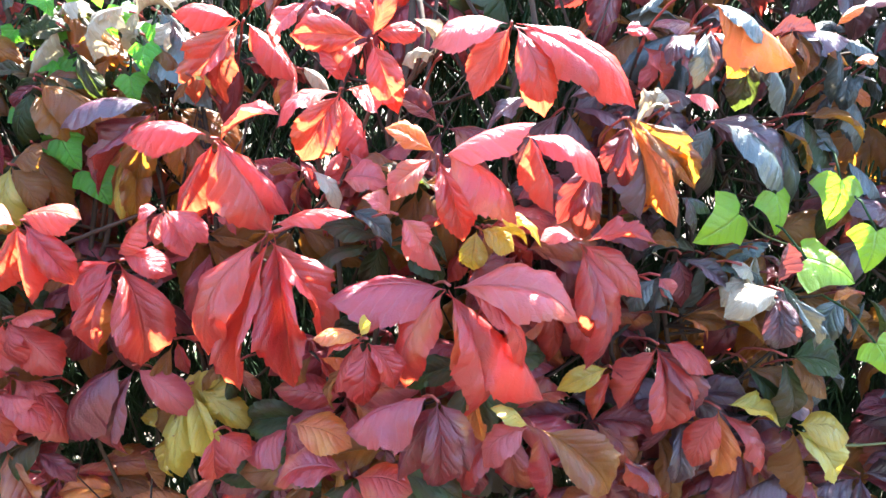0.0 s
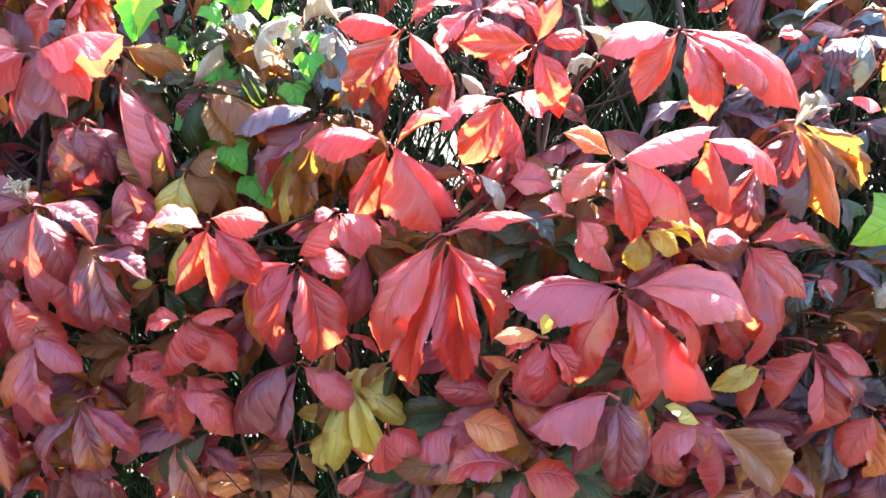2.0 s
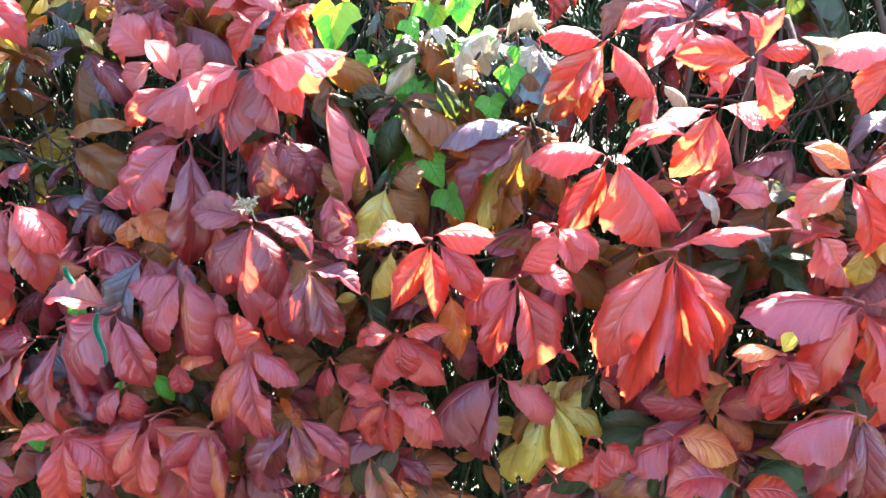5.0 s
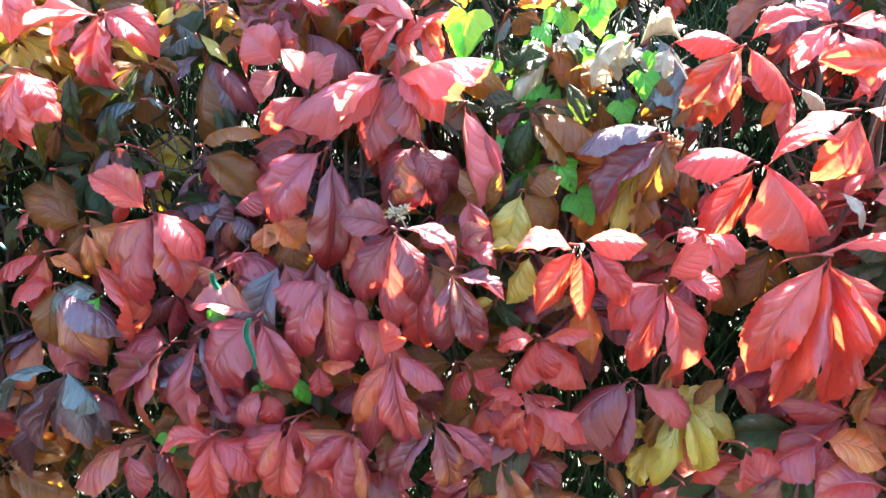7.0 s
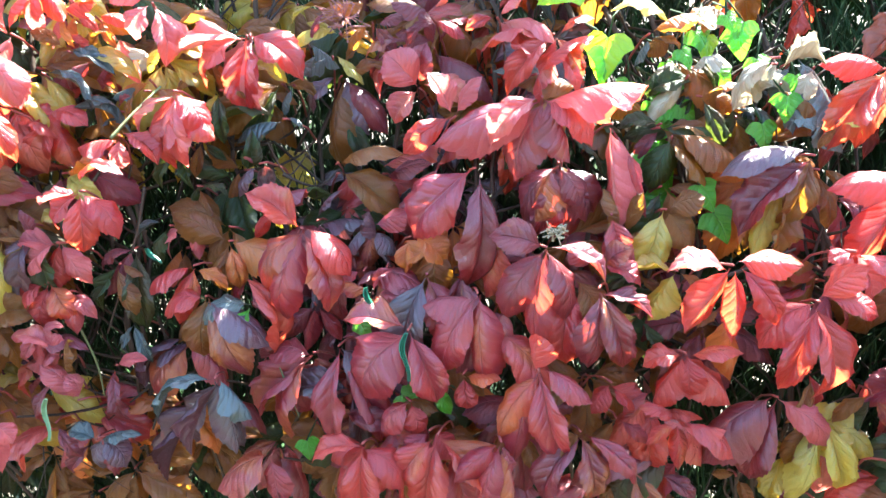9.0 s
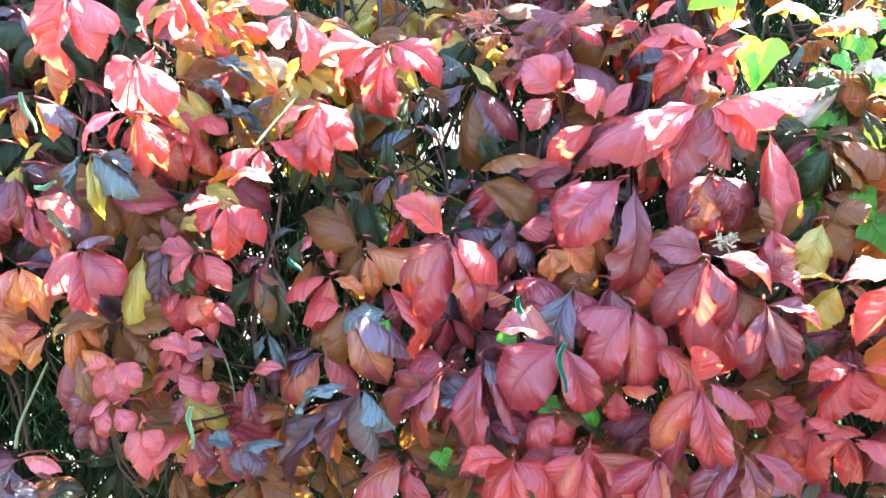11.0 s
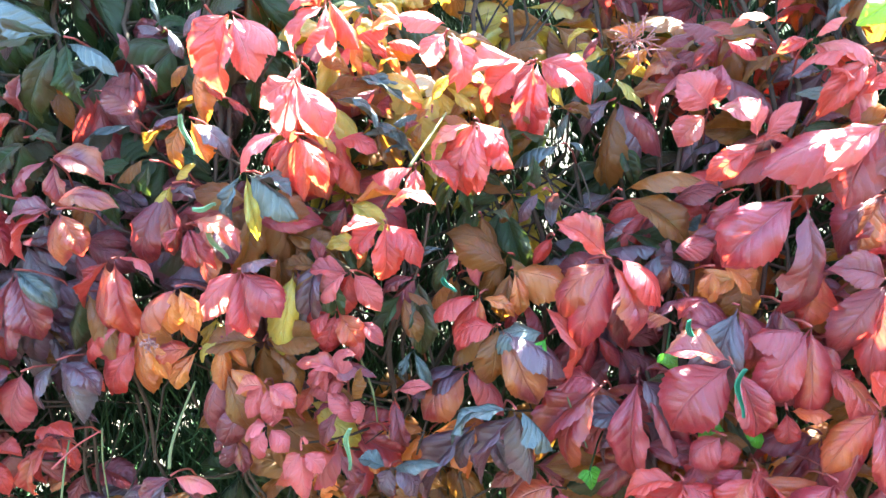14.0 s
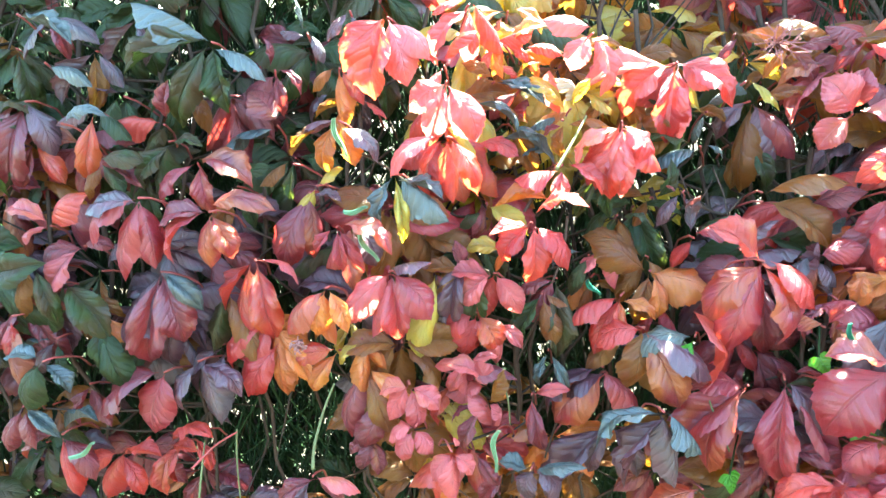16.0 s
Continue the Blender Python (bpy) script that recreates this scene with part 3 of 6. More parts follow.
twig("b", 0.0015, (-0.572, 0.625, 1.326), (-0.544, 0.636, 1.312), (-0.524, 0.649, 1.325))
tie(TIE, -0.480, 0.499, 1.256, 2.4, -72)
tie(TIE, -0.451, 0.465, 1.226, 3.8, -92)
flower_head(STRAW, -0.342, 0.477, 1.320, 2.1, "dried cream flower head among wine-red creeper leaves")
flower_head(ROSY, -0.512, 0.638, 1.461, 4.6, "withered rosy flower head with thin curled stalks")
twig("g", 0.0016, (-0.907, 0.491, 1.129), (-0.907, 0.502, 1.145), (-0.903, 0.524, 1.165), (-0.894, 0.537, 1.187))
twig("g", 0.0012, (-1.022, 0.497, 1.066), (-1.020, 0.514, 1.103), (-1.021, 0.533, 1.126))
twig("g", 0.001, (-0.993, 0.542, 1.133), (-0.993, 0.532, 1.102), (-0.994, 0.529, 1.053))
twig("r", 0.0012, (-1.025, 0.508, 1.113), (-1.007, 0.522, 1.128), (-0.988, 0.532, 1.137))
twig("g", 0.0016, (-0.700, 0.575, 1.370), (-0.687, 0.594, 1.387), (-0.672, 0.623, 1.406))
twig("b", 0.0012, (-0.861, 0.568, 1.387), (-0.843, 0.569, 1.376), (-0.827, 0.569, 1.364))
twig("g", 0.001, (-0.575, 0.548, 1.197), (-0.566, 0.539, 1.169), (-0.551, 0.526, 1.133))
twig("b", 0.001, (-0.587, 0.637, 1.354), (-0.570, 0.635, 1.323), (-0.553, 0.648, 1.341))
tie(PALE, -0.876, 0.553, 1.403, 3.3, -78)
tie(PALE, -0.863, 0.537, 1.347, 2.1, 10)
tie(PALE, -0.853, 0.527, 1.318, 2.7, -60)
tie(PALE, -0.750, 0.487, 1.155, 3.7, -98)
tie(PALE, -1.112, 0.489, 1.142, 3.5, 30)
flower_head(ROSY, -0.913, 0.509, 1.239, 1.5, "withered rosy flower head with thin curled stalks")
tie(TIE, -0.669, 0.551, 1.274, 1.7, -50)

# ---- creeper vines, leaf by leaf ----
v = vine("creeper shoot with sky-sheened blue-grey and bronze-brown leaves")
leaf(v, "u", 0.311, 0.548, 1.431, (-60, 13, 5.9, 0.4, 5, "b"), (9, 15, 3.9, 0.4, -32, "u"), (-80, 9, 3.9, 0.45, 31, "k"))
leaf(v, "w", 0.335, 0.549, 1.421, (-77, 10, 4.7, 0.42, 20, "k"), (-115, 5, 5.1, 0.5, -5, "u"), (-5, 15, 4.8, 0.3, -14, "b"))
leaf(v, "b", 0.369, 0.540, 1.433, (50, 15, 2.4, 0.35, 0, "o"), (-29, 15, 4.2, 0.45, 10, "k"), (-82, 9, 5.2, 0.4, 6, "k"))
leaf(v, "k", 0.395, 0.528, 1.412, (-112, 5, 3.5, 0.5, 6, "k"), (-51, 14, 4.1, 0.5, -30, "u"))
leaf(v, "k", 0.379, 0.528, 1.409, (-36, 13, 3.3, 0.8, -14), (-92, 5, 3.1, 0.8, 14), (22, 15, 1.7, 0.8, -4, "o"))
leaf(v, "k", 0.338, 0.537, 1.362, (-73, 11, 6.2, 0.45, -17, "k"), (-36, 15, 5.7, 0.42, 20, "k"), (-16, 15, 4, 0.35, 4, "u"))
leaf(v, "g", 0.348, 0.526, 1.373, (-52, 11, 5, 0.8, -12), (-104, 4, 2.9, 0.8, 0, "k"), (-14, 15, 4.8, 0.65, -8, "b"))
leaf(v, "k", 0.387, 0.552, 1.393, (-103, 6, 3.9, 0.45, 25), (-63, 12, 5.7, 0.45, -18), (-24, 15, 3.2, 0.4, 19, "o"), (-155, 0, 2.5, 0.36, 10, "b"))
leaf(v, "d", 0.386, 0.509, 1.319, (-97, 6, 3.3, 0.4, 15), (-41, 15, 3.4, 0.45, 23, "u"), (-112, 5, 4.6, 0.4, -4, "g"))
leaf(v, "k", 0.373, 0.509, 1.337, (-40, 13, 4.1, 0.77, -9), (-122, 1, 2.8, 0.8, -13, "u"), (-69, 9, 3.9, 0.68, 0, "b"))
leaf(v, "b", 0.289, 0.516, 1.419, (-94, 5, 4.2, 0.7, 11, "g"), (-70, 9, 3.1, 0.79, -12, "k"), (-59, 11, 5.3, 0.46, 9, "k"), (-129, 0, 2.3, 0.8, -15))
leaf(v, "k", 0.320, 0.519, 1.365, (-65, 12, 6.3, 0.5, 3), (-47, 14, 4.5, 0.45, -21, "b"))
leaf(v, "b", 0.323, 0.538, 1.433, (-47, 14, 3.4, 0.36, -12, "o"), (-119, 5, 2.9, 0.36, 0, "b"))
leaf(v, "b", 0.332, 0.538, 1.436, (-47, 12, 3.5, 0.8, -15, "k"), (-71, 9, 3.6, 0.8, -9), (-4, 15, 4, 0.65, 4, "u"), (-104, 4, 2.3, 0.8, 5, "o"))
finish(v)
v = vine("creeper shoot with bronze-brown and wine-red leaves")
leaf(v, "o", 0.269, 0.432, 1.166, (-108, 3, 4.9, 0.63, 7, "r"), (-86, 6, 5.9, 0.46, 15), (-53, 11, 6.2, 0.5, -9, "r"), (-17, 15, 4.2, 0.59, -9, "y"))
leaf(v, "d", 0.216, 0.440, 1.217, (-84, 7, 7.3, 0.7, -14, "r"), (-56, 11, 6.3, 0.51, -4), (-27, 14, 4.3, 0.62, -4, "r"), (-113, 2, 5.6, 0.53, 1, "r"))
leaf(v, "d", 0.240, 0.477, 1.273, (-78, 8, 4.1, 0.69, -1), (-40, 13, 5.1, 0.54, 7, "u"), (171, -2, 2.5, 0.75, 1, "b"))
leaf(v, "u", 0.290, 0.421, 1.267, (-154, 1, 4.1, 0.5, -5, "w"), (-93, 7, 4.2, 0.45, 16, "u"), (-60, 13, 4.5, 0.45, 29, "k"), (96, 8, 3.3, 0.4, 0, "u"))
leaf(v, "u", 0.287, 0.421, 1.262, (-81, 7, 3.8, 0.8, 12), (-40, 13, 2.1, 0.8, -3))
leaf(v, "y", 0.328, 0.430, 1.150, (-6, 15, 4, 0.72, 6), (-49, 12, 5.7, 0.56, 5), (-74, 8, 6.2, 0.44, -8, "b"))
leaf(v, "b", 0.297, 0.456, 1.192, (-53, 14, 6.7, 0.45, 1, "g"), (-28, 15, 6.7, 0.45, 0, "b"), (-180, -3, 0.9, 0.4, 22))
leaf(v, "b", 0.312, 0.432, 1.210, (-77, 8, 5.2, 0.8, 9, "g"), (-42, 13, 4.4, 0.61, -10), (-9, 15, 3.7, 0.79, 15, "g"))
leaf(v, "b", 0.346, 0.447, 1.197, (-85, 8, 3.7, 0.4, -27, "k"), (-42, 15, 3.2, 0.4, 6, "k"), (-129, 3, 3.6, 0.45, -16, "b"))
leaf(v, "b", 0.243, 0.470, 1.225, (-14, 15, 6.7, 0.42, -21, "b"), (-36, 15, 2.8, 0.5, -12, "o"), (-2, 14, 3.6, 0.4, 18, "b"))
leaf(v, "r", 0.186, 0.449, 1.194, (-103, 6, 4.2, 0.45, -2), (-64, 12, 3.4, 0.4, -28, "d"), (-154, 0, 4.1, 0.4, -17, "y"))
leaf(v, "d", 0.247, 0.450, 1.147, (-89, 7, 5.4, 0.45, 23, "u"), (-63, 12, 4.7, 0.4, 16, "u"), (-135, 3, 4.1, 0.4, -17))
leaf(v, "d", 0.196, 0.431, 1.131, (-120, 5, 3.8, 0.45, 37, "b"), (-47, 14, 4.1, 0.4, -6, "r"), (-43, 15, 5, 0.4, -18, "d"))
leaf(v, "d", 0.348, 0.440, 1.108, (-123, 4, 3.6, 0.45, -2, "u"), (-153, 1, 5.4, 0.4, 14, "u"))
leaf(v, "w", 0.303, 0.481, 1.276, (-98, 6, 3, 0.4, 6), (-162, -1, 1.8, 0.36, 4, "k"), (-42, 15, 3.3, 0.36, -9, "u"))
leaf(v, "k", 0.381, 0.456, 1.249, (-101, 6, 3.8, 0.45, -11), (-67, 12, 3.5, 0.45, -12, "g"), (-154, 0, 2.3, 0.4, 13, "o"))
leaf(v, "k", 0.364, 0.456, 1.249, (-115, 2, 4.8, 0.8, -7), (-71, 9, 3.9, 0.66, 3, "b"))
leaf(v, "w", 0.277, 0.455, 1.273, (-98, 6, 4.1, 0.42, -15), (-31, 15, 2.2, 0.4, 20, "k"))
leaf(v, "u", 0.307, 0.456, 1.263, (-88, 7, 5.4, 0.42, 9), (-59, 13, 3.5, 0.4, 4, "k"))
leaf(v, "k", 0.294, 0.456, 1.259, (-141, -1, 3, 0.8, 14, "w"), (-53, 11, 2.5, 0.8, 5), (152, -1, 2.3, 0.8, 7, "w"))
leaf(v, "k", 0.207, 0.447, 1.263, (-56, 13, 2.3, 0.4, -6), (-113, 5, 2.1, 0.36, 0, "u"))
leaf(v, "u", 0.212, 0.447, 1.268, (-123, 1, 3.1, 0.8, -10, "k"), (-51, 11, 1.8, 0.8, 14, "p"))
finish(v)
v = vine("creeper shoot with purple and blue-grey, sky-glossed leaves")
leaf(v, "r", 0.148, 0.436, 1.298, (-179, -2, 2.5, 0.8, 11, "p"), (6, 15, 4.6, 0.42, -3), (-74, 8, 7.8, 0.48, 3), (-81, 7, 9.4, 0.26, -8, "m"), (-38, 13, 5.7, 0.46, 12))
leaf(v, "u", 0.265, 0.533, 1.366, (-119, 5, 4.7, 0.45, 31), (-36, 15, 8.8, 0.46, 11), (-79, 9, 6.4, 0.42, 17), (1, 14, 4.1, 0.4, 4))
leaf(v, "u", 0.265, 0.538, 1.436, (-98, 6, 4.5, 0.62, -12), (174, -2, 4.4, 0.5, 2, "d"), (-13, 15, 3.8, 0.5, -7, "u"))
leaf(v, "b", 0.218, 0.511, 1.352, (-68, 12, 4.3, 0.35, -23), (-94, 7, 5.7, 0.4, -13, "o"), (-111, 5, 6.1, 0.45, -22, "d"), (-43, 15, 4.8, 0.35, -15))
leaf(v, "d", 0.165, 0.469, 1.347, (-98, 6, 5.7, 0.45, 18), (-119, 5, 5.1, 0.45, -3))
leaf(v, "r", 0.227, 0.536, 1.420, (-112, 5, 3.8, 0.4, -34, "p"), (-66, 12, 4.2, 0.4, -19, "d"), (165, -1, 2.8, 0.4, 1, "p"))
leaf(v, "r", 0.213, 0.536, 1.422, (-59, 11, 3.7, 0.8, 0), (162, -2, 1.5, 0.8, -14, "p"))
leaf(v, "b", 0.195, 0.517, 1.371, (-68, 12, 4.1, 0.4, 19), (-125, 4, 2.7, 0.4, -2, "o"), (-34, 15, 4.4, 0.4, 19, "o"))
leaf(v, "k", 0.236, 0.495, 1.435, (-89, 6, 3.9, 0.8, -7), (-139, -1, 2.9, 0.8, 3, "u"))
leaf(v, "k", 0.257, 0.494, 1.369, (-40, 13, 7.3, 0.78, 0), (-110, 3, 3.3, 0.8, -14))
leaf(v, "k", 0.218, 0.485, 1.377, (-62, 13, 4.4, 0.55, -20))
leaf(v, "p", 0.224, 0.485, 1.385, (-160, -2, 2.8, 0.63, -9, "w"), (-12, 15, 2.5, 0.8, -6), (132, 1, 1.5, 0.8, 14, "w"))
leaf(v, "u", 0.237, 0.493, 1.450, (-30, 14, 4.8, 0.8, 6, "k"), (-31, 14, 7.2, 0.42, 2, "o"))
leaf(v, "k", 0.219, 0.498, 1.455, (-144, 2, 2.8, 0.5, 7))
leaf(v, "b", 0.182, 0.465, 1.376, (-45, 15, 6.3, 0.36, 21), (-62, 13, 8.1, 0.36, 9, "o"), (-91, 7, 4.6, 0.4, 5, "d"))
leaf(v, "b", 0.181, 0.465, 1.368, (-79, 7, 6, 0.46, -2, "u"), (-67, 9, 5.3, 0.55, 7, "o"), (-40, 13, 5.8, 0.43, 4), (-108, 3, 3, 0.71, 10, "d"))
leaf(v, "u", 0.233, 0.482, 1.319, (-71, 11, 3, 0.5, 5), (-20, 15, 2.6, 0.45, 19, "k"))
finish(v)
v = vine("creeper shoot with crimson and rose-red leaves")
leaf(v, "r", 0.008, 0.513, 1.418, (179, -3, 5.3, 0.42, -34), (-140, 2, 3.8, 0.38, 17), (-69, 11, 5.1, 0.55, 3), (10, 15, 3.4, 0.45, 20), (115, 6, 3.2, 0.4, -8), (68, 13, 3.4, 0.4, 6))
leaf(v, "r", 0.100, 0.428, 1.373, (-25, 14, 5.9, 0.39, 0), (-69, 9, 5.3, 0.43, -2))
leaf(v, "r", 0.101, 0.489, 1.434, (-165, -2, 5.4, 0.63, 7, "p"), (-114, 2, 5.4, 0.55, -11), (-68, 9, 6.4, 0.5, 6), (-32, 14, 8.2, 0.5, 3), (-28, 14, 9.9, 0.34, 10))
leaf(v, "w", 0.056, 0.506, 1.409, (-160, 0, 2.5, 0.3, 2, "w"), (124, 6, 2.7, 0.3, -20, "w"))
leaf(v, "p", -0.032, 0.531, 1.441, (-130, 3, 4.1, 0.46, 1), (-104, 6, 3.1, 0.38, 1), (-57, 13, 4.9, 0.46, -18), (-10, 15, 3.2, 0.4, 14), (154, 1, 3, 0.4, -10))
finish(v)
v = vine("creeper shoot with crimson and wine-red leaves")
leaf(v, "r", 0.057, 0.411, 1.276, (-175, -2, 7.5, 0.56, 0, "m"), (-5, 15, 8.1, 0.51, 1, "p"), (-112, 2, 7.7, 0.43, 9), (-77, 8, 9.4, 0.45, -15), (-49, 12, 7, 0.29, -11), (-45, 12, 9.6, 0.46, -3))
leaf(v, "r", 0.005, 0.398, 1.246, (-158, -2, 2.6, 0.8, 15), (-116, 2, 4, 0.56, 14), (-93, 5, 4.6, 0.61, 4), (-59, 10, 3.6, 0.63, -10), (84, 8, 1.6, 0.56, 3, "y"), (-180, -2, 3.1, 0.41, 12, "o"))
leaf(v, "m", -0.048, 0.425, 1.168, (-145, -1, 3.9, 0.8, 10), (-16, 15, 4.4, 0.64, 15, "o"), (-72, 9, 3.6, 0.71, -1))
leaf(v, "p", -0.098, 0.426, 1.162, (-28, 14, 2.7, 0.8, 5, "r"), (-89, 6, 3.5, 0.75, -3, "r"))
leaf(v, "p", 0.112, 0.381, 1.190, (-136, -1, 4.1, 0.64, 5), (-80, 7, 5.2, 0.32, -5, "m"), (-41, 13, 6.4, 0.57, 14, "b"), (149, -1, 2.9, 0.46, 9, "y"))
leaf(v, "m", -0.006, 0.403, 1.141, (-170, -2, 4.8, 0.74, 15), (-5, 15, 4.1, 0.8, 4, "r"), (-98, 5, 2.9, 0.8, -6))
leaf(v, "d", 0.048, 0.372, 1.216, (-155, -2, 5.7, 0.57, 13, "m"), (-114, 2, 6.1, 0.48, -5), (-88, 6, 6.2, 0.5, 8), (-67, 9, 5.3, 0.42, 10))
leaf(v, "b", -0.006, 0.436, 1.209, (-109, 6, 3.6, 0.4, 25, "b"))
leaf(v, "b", 0.075, 0.420, 1.195, (-76, 10, 3.9, 0.45, 16, "o"), (-180, -3, 1.6, 0.45, -7, "r"))
leaf(v, "b", -0.031, 0.462, 1.204, (-61, 13, 3.4, 0.4, -1, "r"), (-119, 5, 3.5, 0.42, -8, "b"), (-9, 15, 3.4, 0.4, -23, "o"))
finish(v)
v = vine("creeper shoot with crimson and rose-red leaves")
leaf(v, "r", -0.012, 0.515, 1.384, (-119, 2, 5.7, 0.64, -12), (-67, 9, 5.6, 0.68, -15), (-152, -2, 5.3, 0.5, 14, "p"), (6, 15, 4.4, 0.8, -11), (123, 2, 3.2, 0.65, -2))
leaf(v, "r", 0.049, 0.437, 1.354, (-139, -1, 4, 0.58, -4, "p"), (152, -1, 3.4, 0.44, -12, "o"), (27, 15, 6.1, 0.43, -7, "p"), (-71, 9, 5.7, 0.51, 3), (-37, 13, 6.4, 0.57, -13))
leaf(v, "p", 0.024, 0.430, 1.317, (-59, 10, 2.6, 0.8, -3), (-50, 12, 4.3, 0.41, 10), (144, 0, 2.1, 0.79, -2))
leaf(v, "r", -0.056, 0.441, 1.301, (-118, 2, 9.5, 0.43, 12), (-103, 4, 11.4, 0.26, -2), (-85, 7, 11, 0.34, 3), (-63, 10, 8.2, 0.42, -14), (15, 15, 5.4, 0.26, -4))
leaf(v, "k", -0.008, 0.476, 1.309, (-36, 15, 3.9, 0.56, 17))
leaf(v, "p", -0.014, 0.484, 1.323, (1, 14, 3.2, 0.7, 23))
leaf(v, "b", 0.089, 0.452, 1.302, (-106, 6, 2.5, 0.5, 17), (-19, 15, 2.5, 0.35, 3, "y"), (84, 10, 3, 0.4, -23))
leaf(v, "b", 0.079, 0.452, 1.302, (-93, 5, 3, 0.8, 10, "y"), (-26, 14, 2.8, 0.8, -1, "y"), (-17, 15, 4.3, 0.32, -2, "y"))
leaf(v, "b", -0.038, 0.492, 1.330, (-53, 14, 3.4, 0.5, -10, "w"), (-109, 6, 2.6, 0.45, 35), (-178, -3, 2.3, 0.4, -12))
leaf(v, "b", -0.045, 0.516, 1.336, (-124, 4, 2.6, 0.4, 4, "d"), (-63, 12, 3.3, 0.4, -1, "d"))
leaf(v, "p", -0.046, 0.551, 1.393, (-98, 6, 3.4, 0.45, 6), (-37, 15, 2.7, 0.4, 9, "w"), (-126, 4, 3.1, 0.4, -3, "o"))
leaf(v, "p", -0.009, 0.495, 1.345, (-126, 4, 2.3, 0.4, -4), (-60, 13, 2.4, 0.4, 5))
finish(v)
v = vine("creeper shoot with crimson and bronze-brown leaves")
leaf(v, "r", -0.084, 0.556, 1.426, (-121, 1, 7.2, 0.47, 2), (-106, 3, 6.1, 0.46, 0), (-47, 12, 5.6, 0.48, 4), (173, -2, 4.9, 0.43, -1), (27, 15, 4.3, 0.54, 9))
leaf(v, "r", -0.097, 0.478, 1.354, (-178, -2, 5.5, 0.46, 7), (30, 15, 4.8, 0.47, -13), (-117, 2, 6.8, 0.44, -7), (-58, 11, 6.9, 0.71, -2), (-43, 12, 6.8, 0.37, 8))
leaf(v, "u", -0.144, 0.527, 1.365, (-167, -2, 6.7, 0.4, 1), (-129, 0, 7.8, 0.49, 13, "d"), (-108, 3, 6, 0.47, -11, "b"))
leaf(v, "b", -0.158, 0.536, 1.345, (-97, 6, 6.4, 0.4, -16), (-106, 6, 6.8, 0.35, 19, "y"))
leaf(v, "b", -0.124, 0.540, 1.388, (-23, 15, 1.8, 0.4, 3, "y"), (-128, 4, 2.1, 0.4, -4))
leaf(v, "b", -0.129, 0.546, 1.349, (-104, 6, 3.8, 0.42, -2, "o"), (-73, 11, 4.7, 0.42, 1), (-29, 15, 2.5, 0.36, -24))
finish(v)
v = vine("creeper shoot with wine-red and bronze-brown leaves")
leaf(v, "d", -0.164, 0.479, 1.185, (-130, 0, 7.8, 0.58, 7), (-101, 4, 7.5, 0.5, 3), (-40, 13, 5.6, 0.44, 14, "p"))
leaf(v, "r", -0.136, 0.491, 1.200, (-75, 10, 2.7, 0.45, -9), (-26, 15, 3.4, 0.4, -22), (-110, 5, 4.3, 0.4, -1, "b"))
leaf(v, "y", -0.126, 0.482, 1.167, (-110, 3, 5.3, 0.53, 9, "b"), (-99, 4, 8.5, 0.34, 1), (-73, 8, 6.5, 0.42, 8), (-35, 13, 5.5, 0.39, 14))
leaf(v, "d", -0.090, 0.482, 1.185, (-105, 6, 3.8, 0.4, 3, "g"), (-57, 13, 3.1, 0.4, 26, "d"), (-139, 2, 3.4, 0.36, 1, "b"))
finish(v)
v = vine("creeper shoot with yellow and rose-red leaves")
leaf(v, "y", -0.137, 0.500, 1.121, (-102, 6, 4.7, 0.55, 32), (172, -2, 3.1, 0.42, -15), (17, 16, 5.9, 0.42, -8), (53, 15, 6.6, 0.5, 12), (-14, 15, 2.8, 0.5, -26))
leaf(v, "r", -0.112, 0.487, 1.080, (98, 8, 4.6, 0.45, -19, "p"), (50, 15, 4.8, 0.5, -8, "r"), (-137, 3, 3.5, 0.4, -14, "p"))
leaf(v, "b", -0.174, 0.505, 1.091, (-64, 12, 3.3, 0.4, 14), (-179, -3, 1.9, 0.4, -12))
finish(v)
v = vine("creeper shoot with withered pale and bronze-brown leaves")
leaf(v, "w", -0.226, 0.587, 1.417, (15, 15, 3, 0.53, -8), (-126, 1, 4.7, 0.38, -8))
leaf(v, "k", -0.160, 0.566, 1.413, (-67, 12, 3.9, 0.4, -3, "k"), (-34, 15, 4.1, 0.4, -3, "b"), (150, 2, 1.5, 0.35, -11, "w"))
leaf(v, "b", -0.215, 0.583, 1.401, (-63, 12, 4.5, 0.4, 10, "g"), (-5, 15, 3.9, 0.36, -17, "b"))
leaf(v, "w", -0.187, 0.590, 1.393, (18, 15, 4.9, 0.42, -8), (-146, -1, 4.2, 0.62, 1, "b"), (-78, 8, 2.7, 0.8, 11, "g"), (-28, 14, 4.4, 0.47, 2, "k"))
leaf(v, "k", -0.149, 0.579, 1.428, (-111, 5, 2.9, 0.36, -38), (-60, 13, 4.1, 0.4, 1), (22, 16, 2.5, 0.36, 5, "w"))
leaf(v, "g", -0.213, 0.602, 1.400, (164, 0, 2.5, 0.36, 13), (-59, 13, 2.6, 0.36, 7), (-18, 15, 4, 0.36, 25, "b"), (-123, 4, 2.7, 0.4, -19))
leaf(v, "k", -0.140, 0.569, 1.413, (-107, 6, 3.5, 0.36, -34), (-81, 9, 2.5, 0.36, -7, "b"))
leaf(v, "k", -0.135, 0.569, 1.425, (-65, 10, 4.6, 0.74, -13), (-103, 4, 2.7, 0.8, 10, "w"))
leaf(v, "w", -0.166, 0.565, 1.428, (-145, 2, 3.1, 0.24, -5), (10, 15, 3.2, 0.24, 3))
